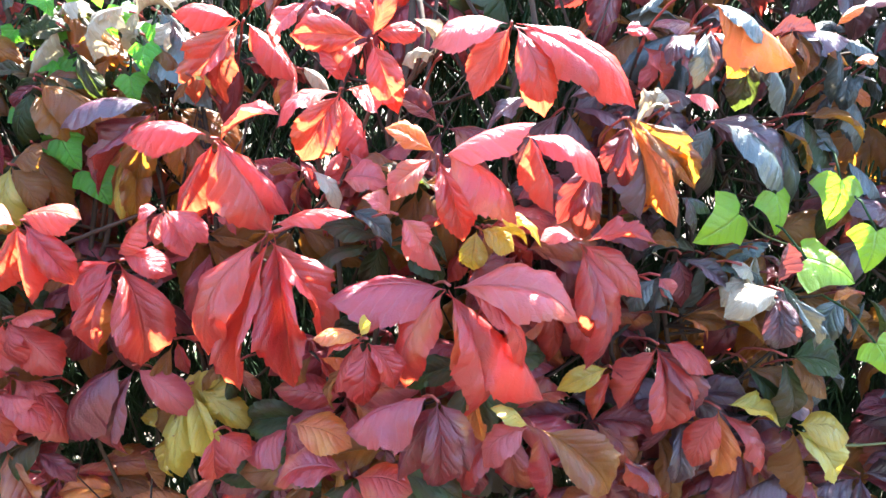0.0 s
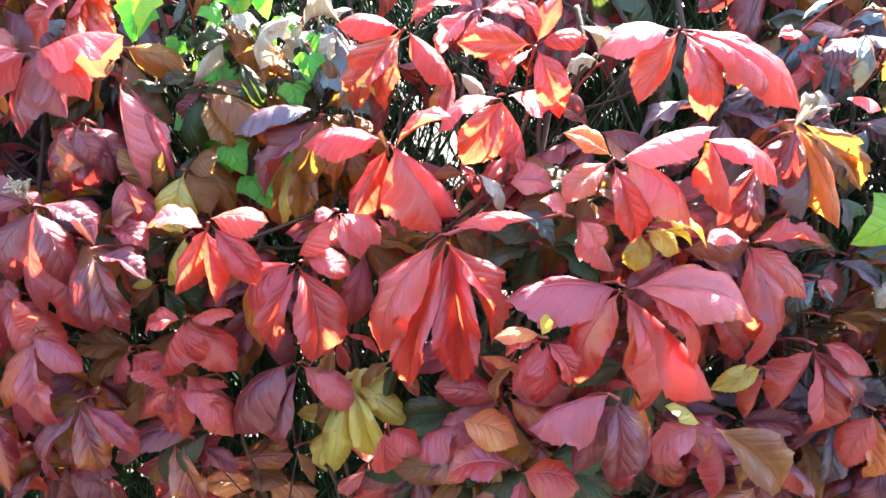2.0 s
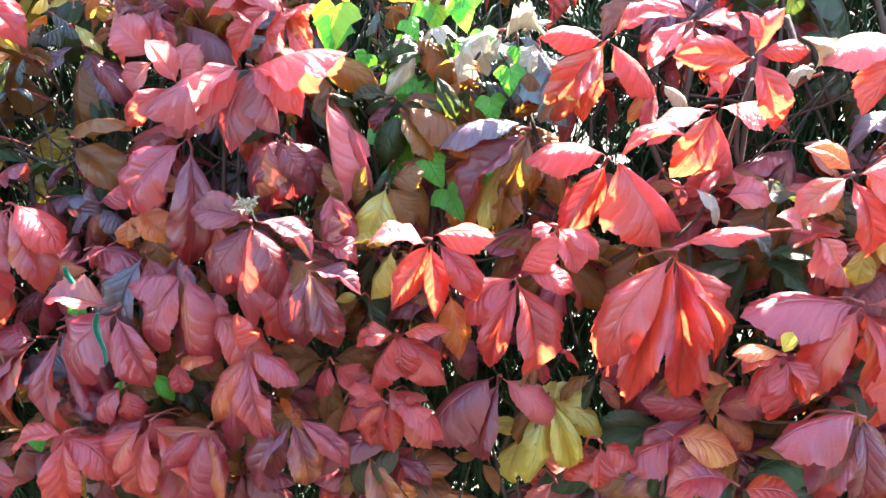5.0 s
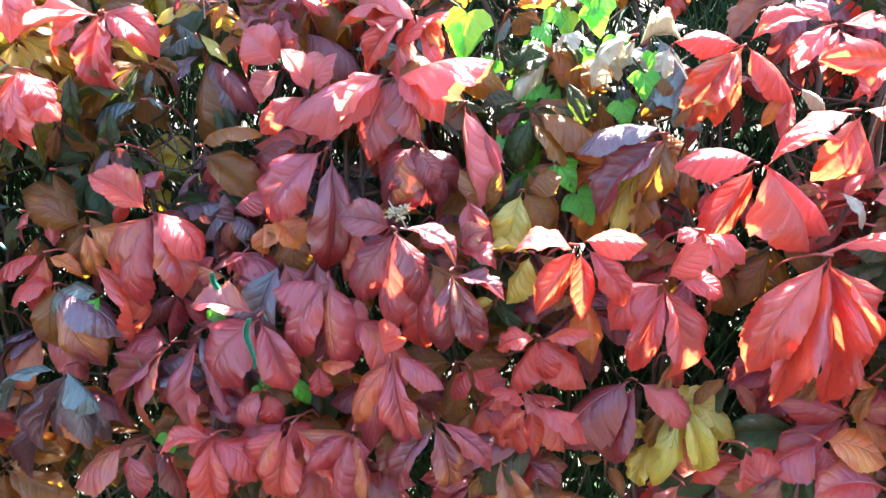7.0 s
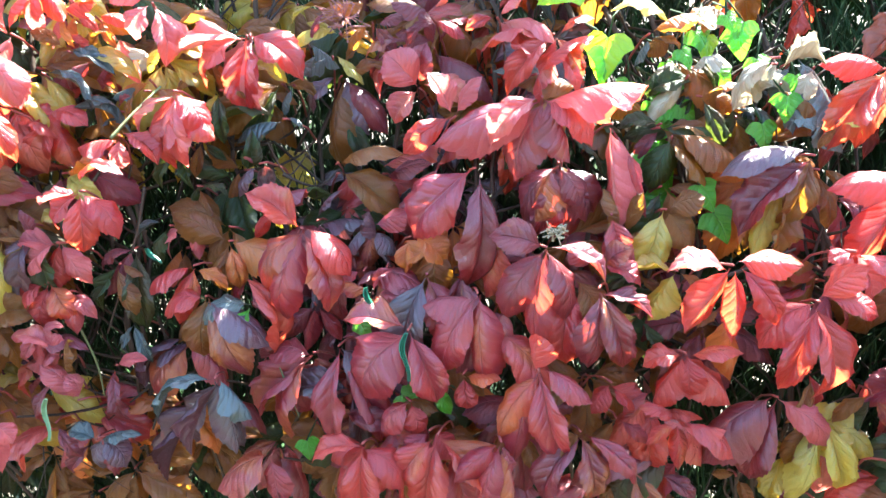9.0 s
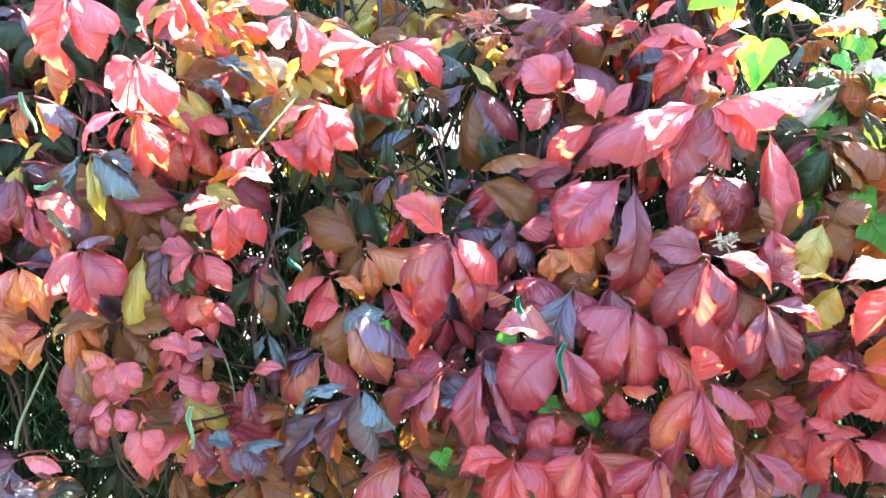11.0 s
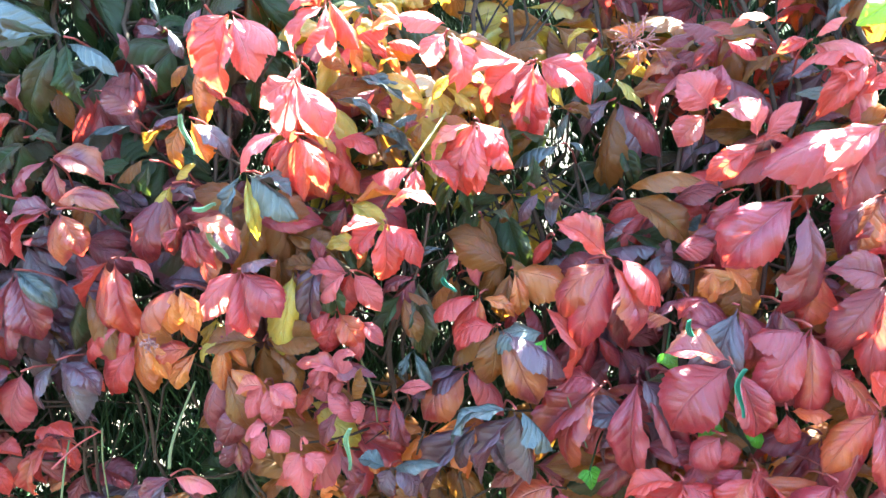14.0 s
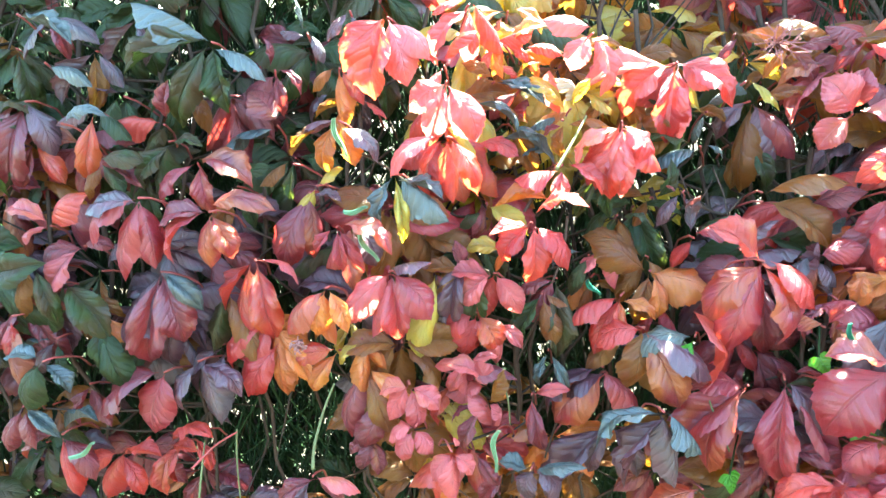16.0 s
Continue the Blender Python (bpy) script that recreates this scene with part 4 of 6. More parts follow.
leaf(v, "g", -0.193, 0.592, 1.367, (-108, 6, 3.3, 0.45, 34), (-149, 1, 3.7, 0.4, 3, "b"), (-56, 13, 3.2, 0.4, -1, "b"))
leaf(v, "w", -0.160, 0.575, 1.432, (50, 15, 2.4, 0.5, -4), (-122, 4, 5.1, 0.3, 26), (-118, 5, 2.5, 0.4, -1))
leaf(v, "k", -0.152, 0.572, 1.431, (-60, 13, 8.2, 0.28, -12), (-26, 15, 2.4, 0.36, 10))
leaf(v, "b", -0.184, 0.585, 1.384, (-52, 14, 4.1, 0.5, -18, "g"), (-158, 0, 2.4, 0.45, -16, "g"), (-80, 9, 3.7, 0.45, 14, "b"))
finish(v)
v = vine("creeper shoot with crimson and bronze-brown leaves")
leaf(v, "r", -0.218, 0.466, 1.300, (178, -2, 4.2, 0.54, 2, "p"), (3, 15, 4.2, 0.52, 11), (-118, 2, 5.8, 0.44, 0), (-87, 6, 5.4, 0.39, 12), (-52, 11, 5.1, 0.47, 14))
leaf(v, "r", -0.157, 0.459, 1.275, (-136, -1, 5, 0.64, -1), (-106, 3, 7, 0.36, 11), (-82, 7, 7.5, 0.66, -12), (-14, 15, 3.5, 0.54, 11), (51, 13, 3.7, 0.57, 9))
leaf(v, "p", -0.131, 0.472, 1.308, (-159, -2, 1.6, 0.8, -8), (-65, 10, 3.5, 0.7, -4), (-110, 3, 2.6, 0.63, 8), (-35, 13, 3.5, 0.52, 9))
leaf(v, "b", -0.203, 0.507, 1.244, (-81, 9, 5.5, 0.55, 7, "o"), (-160, 0, 2.8, 0.45, 17, "b"))
leaf(v, "b", -0.280, 0.540, 1.295, (108, 7, 4.2, 0.4, 3, "b"), (5, 15, 2.6, 0.42, 1, "b"), (76, 12, 3.7, 0.36, 6, "b"))
leaf(v, "m", -0.293, 0.524, 1.319, (-60, 10, 4.7, 0.6, 5), (-81, 7, 3.3, 0.8, -8))
leaf(v, "g", -0.261, 0.550, 1.262, (-106, 6, 4.3, 0.4, -2), (-50, 14, 3.2, 0.36, 7, "b"), (-147, 1, 3.8, 0.36, -14, "g"))
leaf(v, "b", -0.231, 0.567, 1.296, (-127, 4, 2.4, 0.45, 6), (-76, 10, 2.8, 0.45, 15, "d"), (5, 15, 2, 0.36, -3, "g"))
leaf(v, "p", -0.110, 0.516, 1.287, (-151, 1, 1.9, 0.4, 8), (-35, 15, 2.1, 0.4, -16), (137, 4, 1.4, 0.36, 3))
finish(v)
v = vine("creeper shoot with bronze-brown and dark green and bronze leaves")
leaf(v, "b", -0.246, 0.582, 1.376, (-3, 14, 4.1, 0.45, 2, "g"), (-127, 4, 3.2, 0.4, 8, "d"))
leaf(v, "b", -0.240, 0.566, 1.372, (-109, 3, 4.5, 0.67, 7, "g"), (-47, 12, 5, 0.8, -14), (-27, 14, 5.6, 0.54, -10))
leaf(v, "p", -0.292, 0.551, 1.385, (-83, 7, 8.2, 0.42, 10), (-66, 9, 7.8, 0.28, 9, "m"))
leaf(v, "b", -0.246, 0.561, 1.332, (-120, 4, 4.9, 0.46, -33, "g"), (-63, 12, 5.7, 0.46, 24, "b"), (4, 15, 3.5, 0.4, -9, "b"))
leaf(v, "b", -0.250, 0.529, 1.322, (-105, 3, 5.4, 0.72, -14, "y"), (-61, 10, 3.6, 0.8, 5), (25, 15, 2.7, 0.8, 15))
leaf(v, "b", -0.245, 0.583, 1.379, (-48, 14, 4.3, 0.5, 10, "b"), (-172, -2, 3.2, 0.45, -12, "g"), (-11, 15, 4.1, 0.4, 2, "b"))
leaf(v, "b", -0.228, 0.595, 1.369, (-178, -3, 4.1, 0.4, -11, "g"), (-44, 15, 5.5, 0.55, 7), (-68, 12, 5.3, 0.5, -6), (-107, 6, 4.4, 0.45, 3, "g"))
finish(v)
v = vine("creeper shoot with bronze-brown and wine-red leaves")
leaf(v, "b", -0.248, 0.491, 1.105, (-124, 4, 3.5, 0.5, -18), (-34, 15, 3.7, 0.4, 9, "d"))
leaf(v, "b", -0.231, 0.493, 1.116, (-143, -1, 5.7, 0.66, 1, "g"), (-112, 2, 4.1, 0.8, 15, "m"), (-161, -2, 8.8, 0.35, 0, "d"))
leaf(v, "b", -0.275, 0.491, 1.097, (-123, 4, 3.2, 0.5, 10, "b"), (-36, 15, 2.9, 0.45, -4, "b"))
leaf(v, "b", -0.268, 0.491, 1.112, (-106, 3, 4.4, 0.8, 1, "g"), (-69, 9, 5.9, 0.52, -2, "d"))
finish(v)
v = vine("creeper shoot with crimson and sky-sheened blue-grey leaves")
leaf(v, "r", -0.334, 0.601, 1.449, (-128, 4, 5.9, 0.42, -14), (-95, 7, 4.3, 0.42, -10), (-55, 14, 4.1, 0.42, 13), (31, 16, 3.1, 0.48, -5), (-175, -2, 5.8, 0.42, 22))
leaf(v, "k", -0.257, 0.599, 1.449, (-119, 5, 2.5, 0.36, -3, "k"), (20, 16, 4, 0.36, -24, "b"), (-26, 15, 3, 0.3, 6, "b"))
leaf(v, "g", -0.228, 0.612, 1.430, (-121, 4, 3.2, 0.4, -14), (-52, 14, 4.2, 0.36, -4), (107, 7, 2.9, 0.36, 15, "k"))
leaf(v, "k", -0.254, 0.611, 1.407, (-130, 3, 3, 0.4, 1), (129, 5, 1.6, 0.4, 3, "g"), (44, 16, 2.7, 0.36, 18, "w"))
leaf(v, "w", -0.255, 0.611, 1.394, (-115, 2, 2.8, 0.6, 11), (22, 15, 4, 0.55, 10, "g"), (78, 9, 2.2, 0.8, 7, "g"))
leaf(v, "r", -0.331, 0.592, 1.437, (-121, 4, 3.5, 0.44, 11, "p"), (-59, 13, 3.5, 0.44, -6, "p"), (19, 16, 2.7, 0.4, -27, "r"))
leaf(v, "b", -0.233, 0.613, 1.430, (-42, 15, 4.6, 0.36, 0), (146, 2, 2, 0.36, 12, "k"), (-80, 9, 3.2, 0.36, 12, "g"))
leaf(v, "g", -0.234, 0.613, 1.447, (159, -2, 5.3, 0.5, 15, "y"), (29, 15, 4, 0.8, 6, "b"), (-137, -1, 2.3, 0.8, -10, "b"))
leaf(v, "g", -0.234, 0.613, 1.424, (-41, 13, 5.6, 0.63, 14, "b"), (-68, 9, 2.5, 0.8, -14))
finish(v)
v = vine("creeper shoot with wine-red and crimson leaves")
leaf(v, "r", -0.252, 0.490, 1.160, (-101, 6, 4.7, 0.45, -18), (-53, 14, 4.3, 0.45, -18), (-2, 14, 3.2, 0.4, -16))
leaf(v, "r", -0.258, 0.490, 1.172, (-87, 6, 6, 0.66, 15), (-49, 12, 6.4, 0.56, -14), (-124, 1, 4.8, 0.5, -2))
leaf(v, "r", -0.242, 0.470, 1.228, (-164, -2, 3, 0.65, 4), (-116, 2, 5, 0.54, 11), (-84, 7, 3.6, 0.8, 15), (-45, 12, 5.1, 0.62, 7), (15, 15, 3.7, 0.51, -15))
leaf(v, "r", -0.249, 0.450, 1.181, (-138, 2, 2.6, 0.42, -14), (-85, 8, 3.9, 0.46, 8), (-29, 15, 4.5, 0.5, -20), (8, 15, 3.1, 0.42, -6), (152, 1, 3, 0.4, 6))
leaf(v, "m", -0.351, 0.468, 1.213, (-120, 1, 6.6, 0.46, -11, "r"), (-102, 4, 8.3, 0.45, -10), (-74, 8, 7.5, 0.45, 12), (-32, 14, 4.3, 0.51, -3), (88, 8, 3.1, 0.71, -2, "r"))
leaf(v, "d", -0.319, 0.456, 1.168, (-114, 2, 7.2, 0.46, 9), (-80, 7, 5.9, 0.5, -2), (-39, 13, 5.6, 0.34, -7, "m"), (-136, 0, 3.2, 0.73, -2, "b"))
leaf(v, "d", -0.307, 0.485, 1.274, (-93, 5, 6.3, 0.52, -11), (-71, 9, 6.5, 0.44, 7), (-19, 15, 4.2, 0.45, -6))
leaf(v, "m", -0.303, 0.507, 1.284, (39, 14, 2.5, 0.8, 1, "d"), (137, 0, 2.6, 0.8, -10), (-22, 15, 3.3, 0.71, 0))
leaf(v, "r", -0.323, 0.505, 1.275, (-61, 10, 4, 0.8, 10, "b"), (-93, 5, 7.3, 0.54, 11))
leaf(v, "y", -0.269, 0.509, 1.240, (-164, -1, 1.8, 0.4, -31, "y"), (-74, 10, 3.9, 0.4, -10, "g"), (-143, 2, 3.2, 0.4, -13, "b"))
leaf(v, "y", -0.243, 0.507, 1.279, (-115, 2, 4.3, 0.67, 11), (-43, 12, 2.6, 0.8, -10, "b"), (172, -2, 3.1, 0.78, 14))
leaf(v, "m", -0.284, 0.491, 1.157, (-125, 4, 3.8, 0.42, 2, "b"), (61, 14, 3, 0.4, 0, "m"), (-36, 15, 2.9, 0.42, 24, "m"))
leaf(v, "r", -0.291, 0.488, 1.192, (-39, 13, 2.8, 0.8, -4), (-118, 2, 2.9, 0.8, 11))
finish(v)
v = vine("creeper shoot with crimson and rose-red leaves")
leaf(v, "r", -0.349, 0.535, 1.408, (-158, -2, 8.8, 0.46, -10, "m"), (-136, 1, 5.2, 0.5, -8, "p"), (-110, 3, 6.5, 0.73, 0, "d"), (-66, 9, 5.1, 0.57, -7, "d"), (14, 15, 7.3, 0.36, -14), (-38, 13, 5, 0.63, -7))
leaf(v, "r", -0.348, 0.588, 1.419, (125, 5, 3, 0.4, 32, "p"), (43, 16, 3.9, 0.4, -8), (-82, 9, 2.1, 0.4, -10))
leaf(v, "d", -0.329, 0.557, 1.354, (-106, 6, 6.4, 0.5, -7), (-120, 5, 6.1, 0.45, 17), (-67, 12, 5.1, 0.42, -2), (-71, 11, 3.6, 0.36, -11, "b"))
leaf(v, "d", -0.331, 0.557, 1.352, (-83, 7, 5, 0.8, 11), (-51, 11, 4.7, 0.72, 9), (-126, 1, 4.8, 0.7, -15, "m"))
leaf(v, "d", -0.333, 0.546, 1.352, (-107, 3, 4.5, 0.8, 10), (-62, 10, 3.3, 0.8, 10))
leaf(v, "m", -0.398, 0.543, 1.352, (-133, 0, 7.6, 0.65, -11), (-94, 5, 9.9, 0.44, -10, "d"))
leaf(v, "r", -0.414, 0.589, 1.385, (-144, 2, 5.1, 0.44, -19), (-65, 12, 3.6, 0.42, -28, "o"), (119, 6, 3.9, 0.5, -13, "p"), (58, 15, 3.8, 0.44, 13, "p"))
leaf(v, "m", -0.426, 0.586, 1.345, (-119, 5, 4.6, 0.5, -8))
leaf(v, "d", -0.432, 0.580, 1.331, (-107, 3, 5.9, 0.8, -2), (-123, 1, 4.4, 0.8, -4, "u"))
leaf(v, "r", -0.380, 0.608, 1.462, (-158, 0, 2.5, 0.42, -23), (-41, 15, 4.1, 0.44, 8), (45, 16, 2.5, 0.4, -15, "p"), (-15, 15, 5.1, 0.4, -3, "p"))
finish(v)
v = vine("creeper shoot with mauve-red and wine-red leaves")
leaf(v, "m", -0.379, 0.454, 1.160, (-101, 6, 6.8, 0.46, 12), (-83, 9, 5.9, 0.42, -6), (-135, 3, 4.8, 0.42, -5), (-71, 11, 2.7, 0.42, -22))
leaf(v, "m", -0.472, 0.505, 1.117, (-103, 6, 4.7, 0.5, 4, "r"), (45, 16, 4.1, 0.4, 6, "m"))
leaf(v, "r", -0.485, 0.498, 1.122, (-158, -2, 3.5, 0.59, 1), (-118, 2, 2.2, 0.8, 11), (8, 15, 3.6, 0.71, 15, "p"), (-57, 11, 2.4, 0.8, -10))
leaf(v, "m", -0.454, 0.503, 1.139, (-68, 12, 4.1, 0.45, -28), (-109, 6, 4.2, 0.45, 18, "r"))
leaf(v, "i", -0.436, 0.506, 1.178, (-52, 14, 2.8, 0.5, 9, "i"))
leaf(v, "r", -0.408, 0.488, 1.199, (-84, 7, 2.9, 0.8, 13), (6, 15, 2.8, 0.8, -11))
leaf(v, "m", -0.450, 0.490, 1.173, (-83, 7, 3, 0.8, 3, "r"), (-133, 0, 3.6, 0.8, 4))
leaf(v, "r", -0.487, 0.465, 1.150, (-161, -2, 4.4, 0.48, 4), (-115, 2, 6.1, 0.6, -9), (-40, 13, 4.7, 0.64, -10), (-90, 6, 5.6, 0.65, 7))
leaf(v, "r", -0.428, 0.473, 1.153, (-124, 1, 5.1, 0.6, 4), (-96, 5, 6.6, 0.66, 1), (-50, 12, 7.4, 0.59, -9))
leaf(v, "m", -0.435, 0.482, 1.151, (-119, 1, 3.1, 0.8, -9), (-50, 12, 2.9, 0.8, 2, "r"))
leaf(v, "m", -0.419, 0.479, 1.128, (-114, 2, 5, 0.8, -12), (-77, 8, 5.4, 0.79, 0), (-27, 14, 2.6, 0.8, 2, "r"))
leaf(v, "d", -0.483, 0.522, 1.202, (-105, 6, 4.2, 0.42, 17, "m"), (155, 1, 2.5, 0.42, 33, "d"), (-43, 15, 4, 0.4, 7))
leaf(v, "d", -0.510, 0.520, 1.142, (-35, 15, 3.1, 0.45, -24), (-4, 14, 4.6, 0.4, 26), (126, 5, 2.2, 0.42, -9))
leaf(v, "m", -0.574, 0.512, 1.104, (-142, -1, 6.3, 0.71, 5), (-84, 7, 4.6, 0.73, 8))
leaf(v, "m", -0.464, 0.507, 1.157, (-54, 14, 4.1, 0.42, -21, "m"), (-100, 6, 3.2, 0.42, -36, "r"), (0, 14, 3.4, 0.4, 6, "b"))
leaf(v, "b", -0.370, 0.496, 1.142, (-123, 4, 2.5, 0.42, -1, "b"), (-57, 13, 4.5, 0.42, -9, "b"), (-18, 15, 4.5, 0.4, 1, "b"))
finish(v)
v = vine("creeper shoot with wine-red and crimson leaves")
leaf(v, "d", -0.472, 0.550, 1.265, (-90, 7, 3.7, 0.45, 2), (-30, 15, 1.6, 0.4, -5, "d"), (-116, 5, 4.2, 0.4, 35))
leaf(v, "r", -0.452, 0.556, 1.290, (-94, 5, 2.6, 0.8, 15, "o"), (-41, 13, 3.6, 0.8, 2, "o"))
leaf(v, "o", -0.433, 0.549, 1.291, (-88, 6, 4.6, 0.8, 15, "b"), (-134, 0, 3.9, 0.77, 11))
leaf(v, "r", -0.492, 0.551, 1.261, (-7, 15, 5.1, 0.59, 2, "m"), (-151, -2, 2.4, 0.8, 14, "m"))
leaf(v, "d", -0.478, 0.620, 1.322, (23, 16, 4.6, 0.5, 2), (-119, 5, 3.9, 0.45, -11), (-66, 12, 4.2, 0.45, -1))
leaf(v, "m", -0.451, 0.493, 1.235, (172, -2, 4.8, 0.56, 3), (-125, 1, 7.3, 0.77, -14), (-70, 9, 6.3, 0.55, -3))
leaf(v, "m", -0.397, 0.494, 1.266, (-173, -2, 4.1, 0.67, 8), (-114, 2, 7.1, 0.53, 12), (-86, 6, 8.2, 0.49, 2))
leaf(v, "o", -0.380, 0.496, 1.232, (-52, 11, 6.5, 0.6, -3, "r"), (-50, 12, 3.4, 0.8, -1, "r"))
leaf(v, "d", -0.372, 0.502, 1.250, (-127, 1, 7, 0.56, -11), (-115, 2, 4, 0.8, 10, "m"))
leaf(v, "d", -0.346, 0.495, 1.303, (168, -2, 4.1, 0.61, -15), (-119, 1, 6.8, 0.5, -12), (-94, 5, 8.2, 0.43, 6, "m"), (-71, 9, 5.9, 0.5, -11), (-30, 14, 4.9, 0.5, -11))
leaf(v, "u", -0.486, 0.571, 1.274, (-135, 3, 2.2, 0.36, 5, "d"), (-43, 15, 2.1, 0.36, -15, "u"), (95, 8, 3.3, 0.36, 11))
leaf(v, "m", -0.484, 0.572, 1.294, (-129, 0, 3.5, 0.73, 8, "u"), (-45, 12, 2.8, 0.8, 7, "u"), (-101, 4, 3.7, 0.6, -2, "d"), (19, 15, 3.3, 0.62, 15))
leaf(v, "m", -0.483, 0.540, 1.245, (-8, 15, 4, 0.4, 7), (56, 15, 2.9, 0.36, 10), (160, 0, 3, 0.4, 2))
leaf(v, "d", -0.408, 0.526, 1.271, (-104, 6, 3.9, 0.42, -6, "d"), (-74, 10, 6.8, 0.4, 22, "d"))
leaf(v, "u", -0.437, 0.532, 1.266, (-103, 4, 8.2, 0.58, -11, "u"), (-74, 8, 5.7, 0.75, 7, "m"))
leaf(v, "m", -0.376, 0.528, 1.295, (-106, 3, 4.6, 0.8, 12, "r"), (-12, 15, 2, 0.8, -15))
leaf(v, "b", -0.520, 0.612, 1.339, (17, 16, 6.3, 0.6, -16))
leaf(v, "b", -0.518, 0.614, 1.330, (-36, 15, 6.8, 0.48, 9))
leaf(v, "k", -0.470, 0.612, 1.301, (53, 15, 2.5, 0.4, -34), (118, 6, 1.5, 0.3, 42, "w"), (-47, 14, 1.8, 0.36, -14))
finish(v)
v = vine("creeper shoot with wine-red and bronze-brown leaves")
leaf(v, "p", -0.452, 0.666, 1.440, (-162, -1, 4.8, 0.45, 12, "d"), (-126, 4, 5.9, 0.42, 14), (-69, 11, 3.5, 0.4, -3))
leaf(v, "d", -0.434, 0.673, 1.433, (160, 0, 3.7, 0.36, 6), (-34, 15, 7.2, 0.4, -6), (28, 16, 5, 0.38, -12), (109, 7, 3.4, 0.4, 5, "d"))
leaf(v, "d", -0.489, 0.669, 1.456, (-55, 14, 3.7, 0.4, 22, "d"), (-131, 3, 3.3, 0.36, -4, "b"), (17, 16, 3.4, 0.4, 4, "d"))
leaf(v, "b", -0.527, 0.667, 1.427, (-151, 1, 3.1, 0.4, -7, "k"), (-43, 15, 3.7, 0.35, -10, "y"))
leaf(v, "b", -0.523, 0.688, 1.446, (-166, -1, 4.5, 0.36, 8, "y"), (160, 0, 3, 0.3, -22, "y"), (-28, 15, 3.8, 0.3, 33, "y"))
leaf(v, "g", -0.520, 0.670, 1.373, (-106, 6, 4.5, 0.45, 11, "b"), (-67, 12, 4.7, 0.45, 1), (-8, 15, 2.9, 0.36, -14, "b"))
leaf(v, "b", -0.484, 0.679, 1.432, (164, 0, 3.6, 0.3, 8), (44, 16, 2.8, 0.3, 40, "b"), (-104, 6, 2.7, 0.4, -16, "d"))
leaf(v, "y", -0.538, 0.676, 1.468, (-146, 1, 2.7, 0.3, 6), (-24, 15, 2.8, 0.3, 10, "b"), (10, 15, 4.0, 0.3, 6, "b"))
leaf(v, "u", -0.520, 0.670, 1.409, (-128, 4, 4.2, 0.5, -20), (-65, 12, 5.7, 0.46, -17), (-96, 7, 8.2, 0.44, 17, "b"), (-48, 14, 6.5, 0.45, 6, "d"), (9, 15, 5.2, 0.24, 14, "b"))
leaf(v, "p", -0.446, 0.633, 1.402, (134, 1, 4, 0.8, -14), (-128, 0, 3.6, 0.78, -8), (-23, 14, 4.2, 0.73, -2), (83, 8, 3.6, 0.68, -14, "m"))
leaf(v, "d", -0.435, 0.654, 1.461, (-134, 3, 3.2, 0.36, -3), (-27, 15, 3.2, 0.36, 9, "m"), (164, 0, 3.5, 0.36, 5, "d"), (22, 16, 3.7, 0.4, -2, "r"))
leaf(v, "b", -0.491, 0.689, 1.440, (-147, 1, 3.6, 0.3, -9), (10, 15, 3, 0.3, 9, "b"), (158, 1, 2.8, 0.26, 11, "b"))
leaf(v, "b", -0.553, 0.684, 1.437, (-144, 2, 2.5, 0.4, -19, "o"), (-35, 15, 3.6, 0.4, 1, "k"), (60, 14, 3, 0.3, 4, "d"))
finish(v)
v = vine("creeper shoot with bronze-brown and wine-red leaves")
leaf(v, "u", -0.613, 0.507, 1.183, (-147, -1, 6.4, 0.58, 15, "k"), (-48, 12, 4.3, 0.75, -10, "k"), (-116, 2, 7.7, 0.44, 7), (-77, 8, 6.9, 0.48, 0))
leaf(v, "m", -0.537, 0.541, 1.189, (177, -2, 4, 0.63, -2), (-131, 0, 8.4, 0.45, 0), (-108, 3, 8.8, 0.47, 12))
leaf(v, "m", -0.513, 0.529, 1.202, (-48, 12, 6, 0.6, 10, "u"), (-67, 9, 9.4, 0.35, -1), (-86, 6, 9.9, 0.42, 14))
leaf(v, "m", -0.538, 0.539, 1.303, (144, 0, 5, 0.55, -3, "r"), (-43, 12, 5.2, 0.68, -9, "r"), (-131, 0, 6.6, 0.54, -5), (-106, 3, 8.6, 0.47, -14), (-70, 9, 7.1, 0.54, -13))
leaf(v, "b", -0.618, 0.599, 1.285, (158, 1, 5.5, 0.42, -20, "b"), (-52, 14, 3.9, 0.42, -7, "b"), (-117, 5, 5.1, 0.4, -2, "b"))
leaf(v, "r", -0.643, 0.569, 1.259, (-153, 1, 4.9, 0.42, 25), (-113, 5, 5.8, 0.46, -8), (-94, 7, 3.9, 0.42, -1), (-23, 15, 3.3, 0.4, 1, "o"))
leaf(v, "u", -0.632, 0.579, 1.222, (-48, 14, 4.7, 0.5, 14, "u"), (-131, 3, 5.5, 0.42, -1, "b"), (-62, 13, 6.4, 0.42, -9, "b"))
leaf(v, "u", -0.578, 0.598, 1.302, (-124, 4, 3.1, 0.45, -10, "r"), (29, 16, 4, 0.45, -9, "d"), (90, 9, 3.8, 0.36, -6))
leaf(v, "d", -0.538, 0.597, 1.291, (51, 15, 3.9, 0.36, 5, "u"), (-64, 12, 2.2, 0.42, 11), (12, 15, 4.5, 0.36, -19, "u"))
leaf(v, "d", -0.584, 0.552, 1.174, (58, 14, 4, 0.36, 16, "d"), (92, 8, 8.2, 0.36, 15, "r"))
